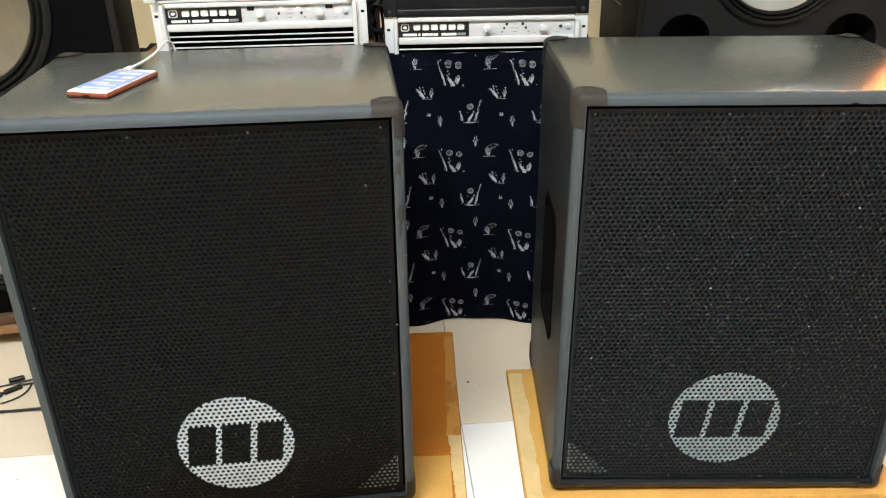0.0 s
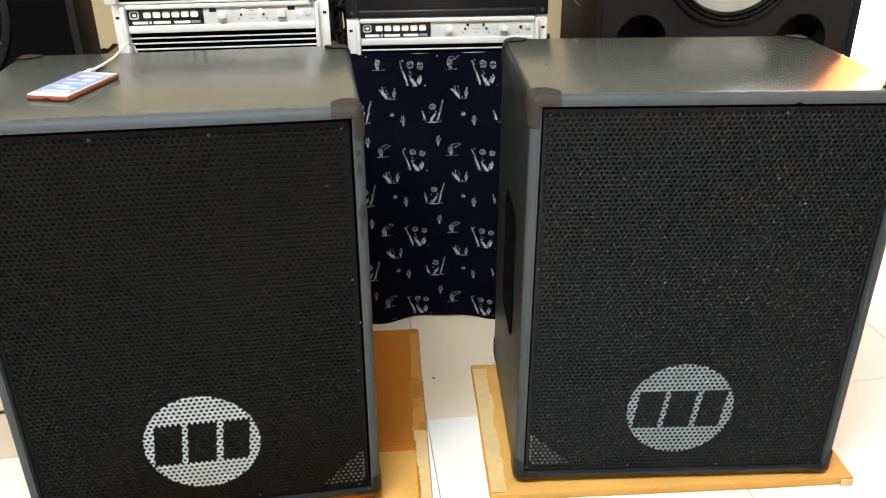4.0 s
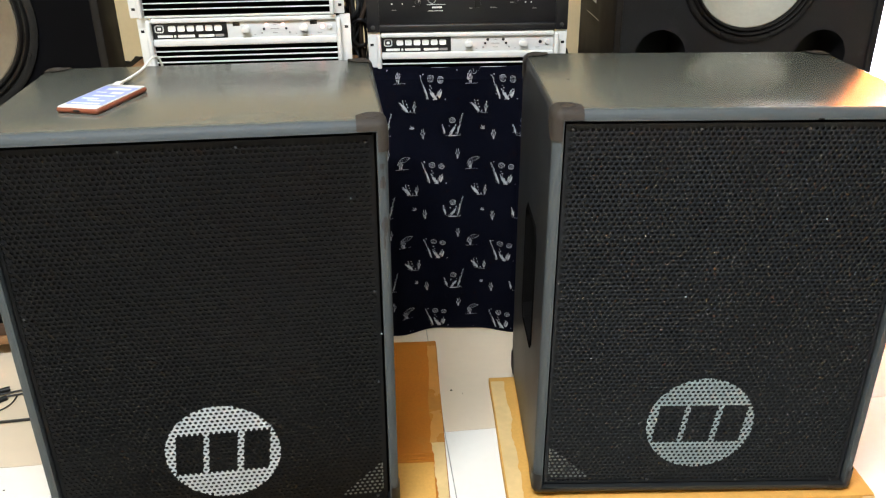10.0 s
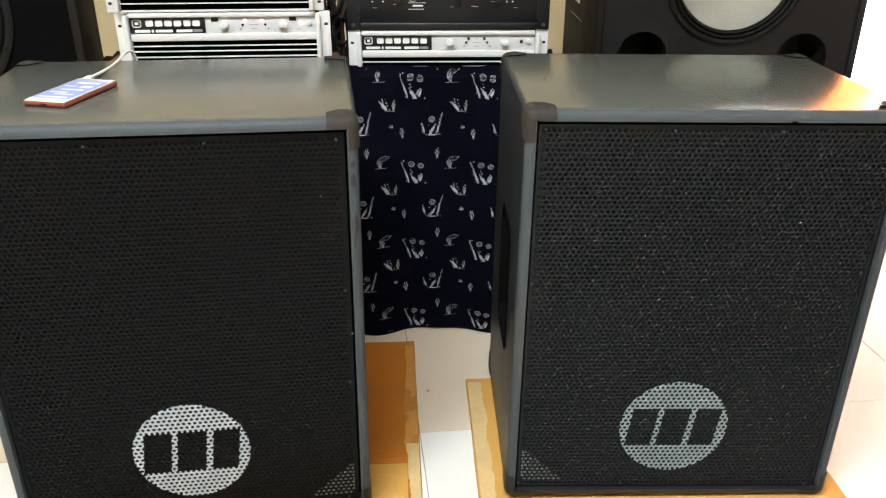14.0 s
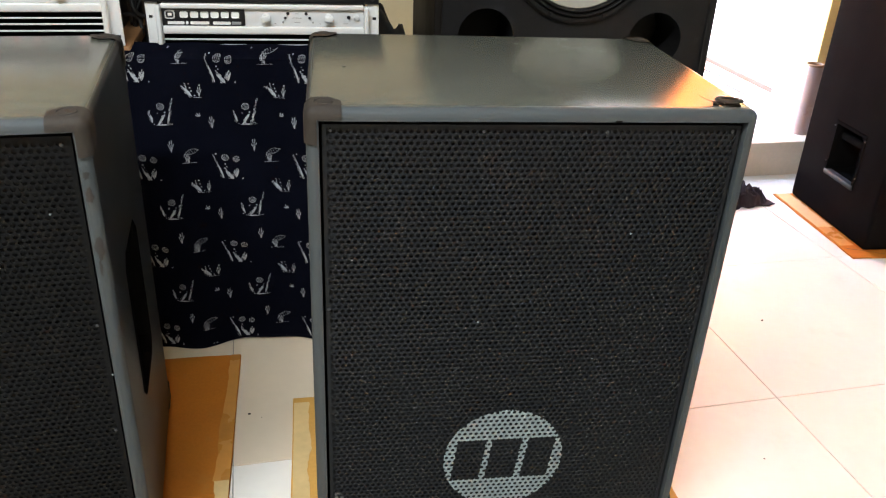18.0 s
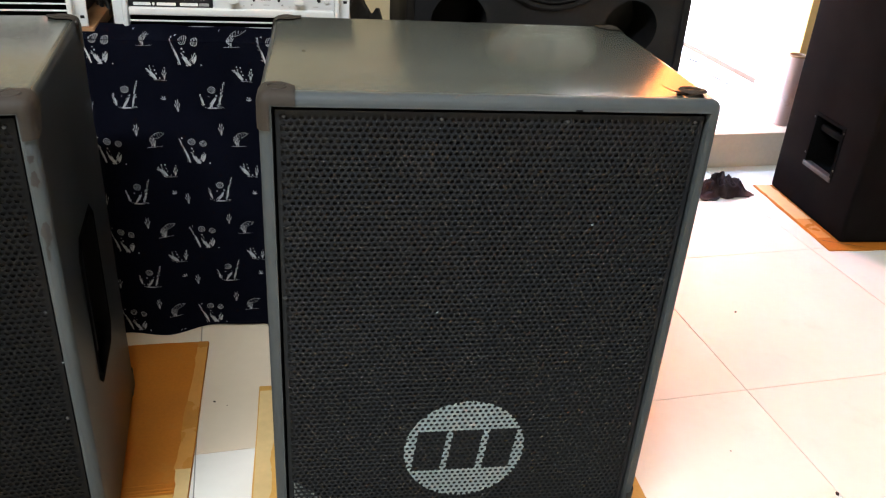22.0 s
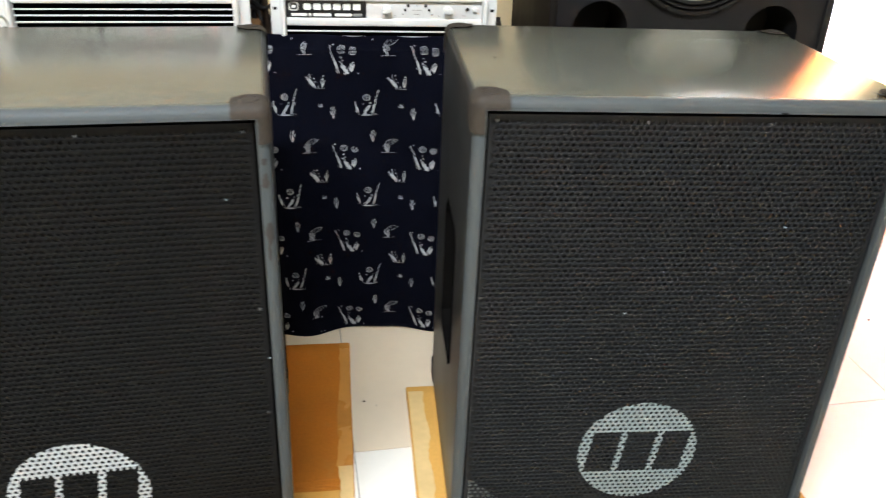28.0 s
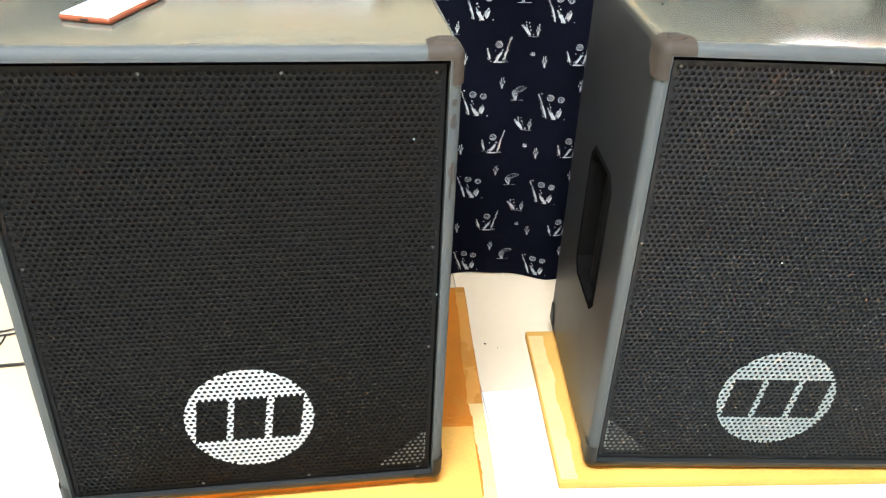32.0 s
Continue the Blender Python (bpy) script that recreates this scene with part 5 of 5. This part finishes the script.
for a, b, c, d in ((-0.055, -0.049, -0.026, 0.026), (-0.036, -0.031, -0.024, 0.009), (-0.025, -0.018, -0.005, 0.026), (-0.005, 0.001, -0.024, 0.018), (0.013, 0.026, -0.026, -0.005), (0.018, 0.023, 0.005, 0.026), (0.040, 0.050, -0.026, 0.018)):
    part("screen_bar", box((a, c, 0.0110), (b, d, 0.0114), 0.0001), SCREEN_PALE, screen)
part("charging_port", box((-0.0806, -0.006, 0.003), (-0.0796, 0.006, 0.0065), 0.0003), BLACK_PLASTIC, phone)
lead = thing("charging_cable", pose(0, 0, 0), "white charging cable running from a phone over the cabinet edge", "cable")
part("plug", box((-0.532, 1.360, TOPZ + 0.003), (-0.519, 1.395, TOPZ + 0.009), 0.002), CABLE_WHITE, lead)
CP = [(-0.525, 1.392, TOPZ + 0.006), (-0.522, 1.410, TOPZ + 0.006), (-0.521, 1.450, TOPZ + 0.006), (-0.523, 1.490, TOPZ + 0.006), (-0.526, 1.525, TOPZ + 0.008), (-0.528, 1.560, TOPZ + 0.013), (-0.528, 1.585, TOPZ + 0.014), (-0.525, 1.602, TOPZ + 0.006), (-0.522, 1.612, TOPZ - 0.03), (-0.52, 1.62, TOPZ - 0.12), (-0.515, 1.625, 0.4), (-0.51, 1.63, 0.010)]
tube("cord", CP, 0.0024, CABLE_WHITE, lead)

# ---- cables on the floor ----
usb = thing("usb_cable", pose(0, 0, 0), "thin black cable with two plugs lying on the tiles", "cable")
tube("cord", [(-1.20, 1.50, 0.004), (-1.10, 1.555, 0.004), (-1.03, 1.585, 0.006), (-0.98, 1.612, 0.004), (-0.93, 1.625, 0.004), (-0.86, 1.63, 0.004), (-0.74, 1.60, 0.004)], 0.0022, CABLE_BLACK, usb)
tube("cord", [(-1.015, 1.578, 0.005), (-0.985, 1.590, 0.004), (-0.94, 1.608, 0.004), (-0.90, 1.612, 0.004), (-0.80, 1.60, 0.004)], 0.0022, CABLE_BLACK, usb)
tube("cord", [(-0.995, 1.585, 0.004), (-0.985, 1.550, 0.004), (-1.005, 1.515, 0.004), (-1.05, 1.490, 0.004), (-1.20, 1.46, 0.004)], 0.0018, CABLE_BLACK, usb)
for a, b, r in (((-1.052, 1.590, 0.007), (-1.022, 1.606, 0.007), 0.0065), ((-1.040, 1.545, 0.006), (-1.012, 1.572, 0.006), 0.0065)):
    part("plug", rod(a, b, r, None, 14), BLACK_PLASTIC, usb)
part("plug_tip", box((-1.056, 1.531, 0.003), (-1.040, 1.545, 0.009), 0.001), SCREW, usb)
power = thing("power_cable", pose(0, 0, 0), "black round cable lying in a bend on the tiles", "cable")
tube("cord", [(-1.22, 1.455, 0.005), (-1.10, 1.462, 0.005), (-1.01, 1.474, 0.005), (-0.94, 1.484, 0.005), (-0.86, 1.500, 0.005), (-0.74, 1.53, 0.005)], 0.0034, CABLE_BLACK, power)
wires = thing("cable_bundle", pose(-0.197, 2.10, 0, 0, 0, 0), "tangled dark cables hanging between two stacks of amplifiers", "cable")
for k in range(24):
    rnd = random.Random(k)
    x = rnd.uniform(-0.036, 0.036)
    tube("cord", [(x + rnd.uniform(-0.022, 0.022), 0.018 * (k % 5) + rnd.uniform(-0.01, 0.01), z + rnd.uniform(-0.03, 0.03)) for z in (0.035, 0.25, 0.45, 0.6, 0.68, 0.74, 0.80, 0.86, 0.93, 1.0)], rnd.choice((0.0035, 0.0045, 0.006)), CABLE_BLACK if k % 4 else CABLE_BROWN, wires)
for k, (x, z) in enumerate(((-0.015, 0.70), (0.018, 0.76), (-0.008, 0.83))):
    loop = [(x + 0.024 * math.cos(a), -0.012 + 0.006 * math.sin(3 * a), z + 0.034 * math.sin(a)) for a in [n * math.pi / 7 for n in range(15)]]
    tube("coil", loop, 0.0045, CABLE_BLACK, wires)


def heap(m, w, d, h, label, seed):
    """A slumped dark cloth bag with creases."""
    bm = bmesh.new()
    bmesh.ops.create_icosphere(bm, subdivisions=4, radius=1)
    for v in bm.verts:
        k = 1 + 0.16 * noise.noise(v.co * 2.1 + Vector((seed, 0, 0))) + 0.05 * noise.noise(v.co * 7 + Vector((0, seed, 0)))
        v.co = Vector((v.co.x * w / 2 * k, v.co.y * d / 2 * k, max((v.co.z + 1) * h / 2 * k, 0.001)))
    ob = part("cloth_bag", bm, RAG_BLACK, smooth=60)
    ob.matrix_world = m
    return tagged(ob, label, "bag", "dark bags behind the amplifiers")


heap(pose(-0.95, 2.52, 0.002, 0, 0, 10), 0.36, 0.26, 0.590, "slumped black cloth bag against the cream wall", 3)
heap(pose(0.36, 2.62, 0.002, 0, 0, -15), 0.20, 0.24, 0.64, "slumped black cloth bag behind an amplifier table", 7)

# ---- crumbs on the floor and thin wires on the step ----
for k, (x, y, r) in enumerate(((0.048, 1.603, 0.0035), (1.343, 1.915, 0.004), (1.259, 1.273, 0.006), (0.075, 1.59, 0.0015), (1.10, 1.40, 0.002), (-0.86, 1.26, 0.002))):
    bm = bmesh.new()
    bmesh.ops.create_icosphere(bm, subdivisions=1, radius=r * 0.7)
    for v in bm.verts:
        v.co = Vector((v.co.x * 1.5, v.co.y, max(v.co.z, -r * 0.3) * 0.5 + r * 0.15)) * (1 + 0.4 * noise.noise(v.co * 400 + Vector((k, 0, 0))))
    crumb = part("crumb", bm, RAG, smooth=60)
    crumb.matrix_world = pose(x, y, 0.0003, 0, 0, 40 * k)
    tagged(crumb, "tiny dark crumb of dirt on the white tiles", "dirt", "crumbs on the floor")
wire = thing("thin_wire", pose(0, 0, 0), "thin dark wire lying loose on the bright step", "wire")
tube("strand", [(2.010, 4.02, STEP - 0.002), (2.017, 3.988, STEP - 0.002), (2.052, 3.939, STEP - 0.002), (2.052, 3.828, STEP - 0.002), (2.004, 3.739, STEP - 0.002), (2.017, 3.675, STEP - 0.002), (2.030, 3.577, STEP - 0.002)], 0.0034, CABLE_BLACK, wire)
tube("strand", [(2.055, 3.40, STEP), (2.059, 3.371, STEP), (2.064, 3.320, STEP), (2.060, 3.276, STEP)], 0.0030, CABLE_BLACK, wire)

# ---- floor tiles ----
tile_bm = box((0.0009, 0.0009, -0.0095), (0.5991, 0.5991, 0.0), 0.0008, 1)
TILE_MESH = mesh_of("tile", tile_bm, TILE)
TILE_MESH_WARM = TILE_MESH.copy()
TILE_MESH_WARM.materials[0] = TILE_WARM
TILES = Matrix.Rotation(radians(TILE_YAW - YAW), 4, "Z")
for i in range(-4, 6):
    for j in range(-6, 3):
        u, v = i * 0.6, j * 0.6
        if u + 0.6 < U0 or u > U1 or v > V1 - 0.10 or v + 0.6 < V0:
            continue
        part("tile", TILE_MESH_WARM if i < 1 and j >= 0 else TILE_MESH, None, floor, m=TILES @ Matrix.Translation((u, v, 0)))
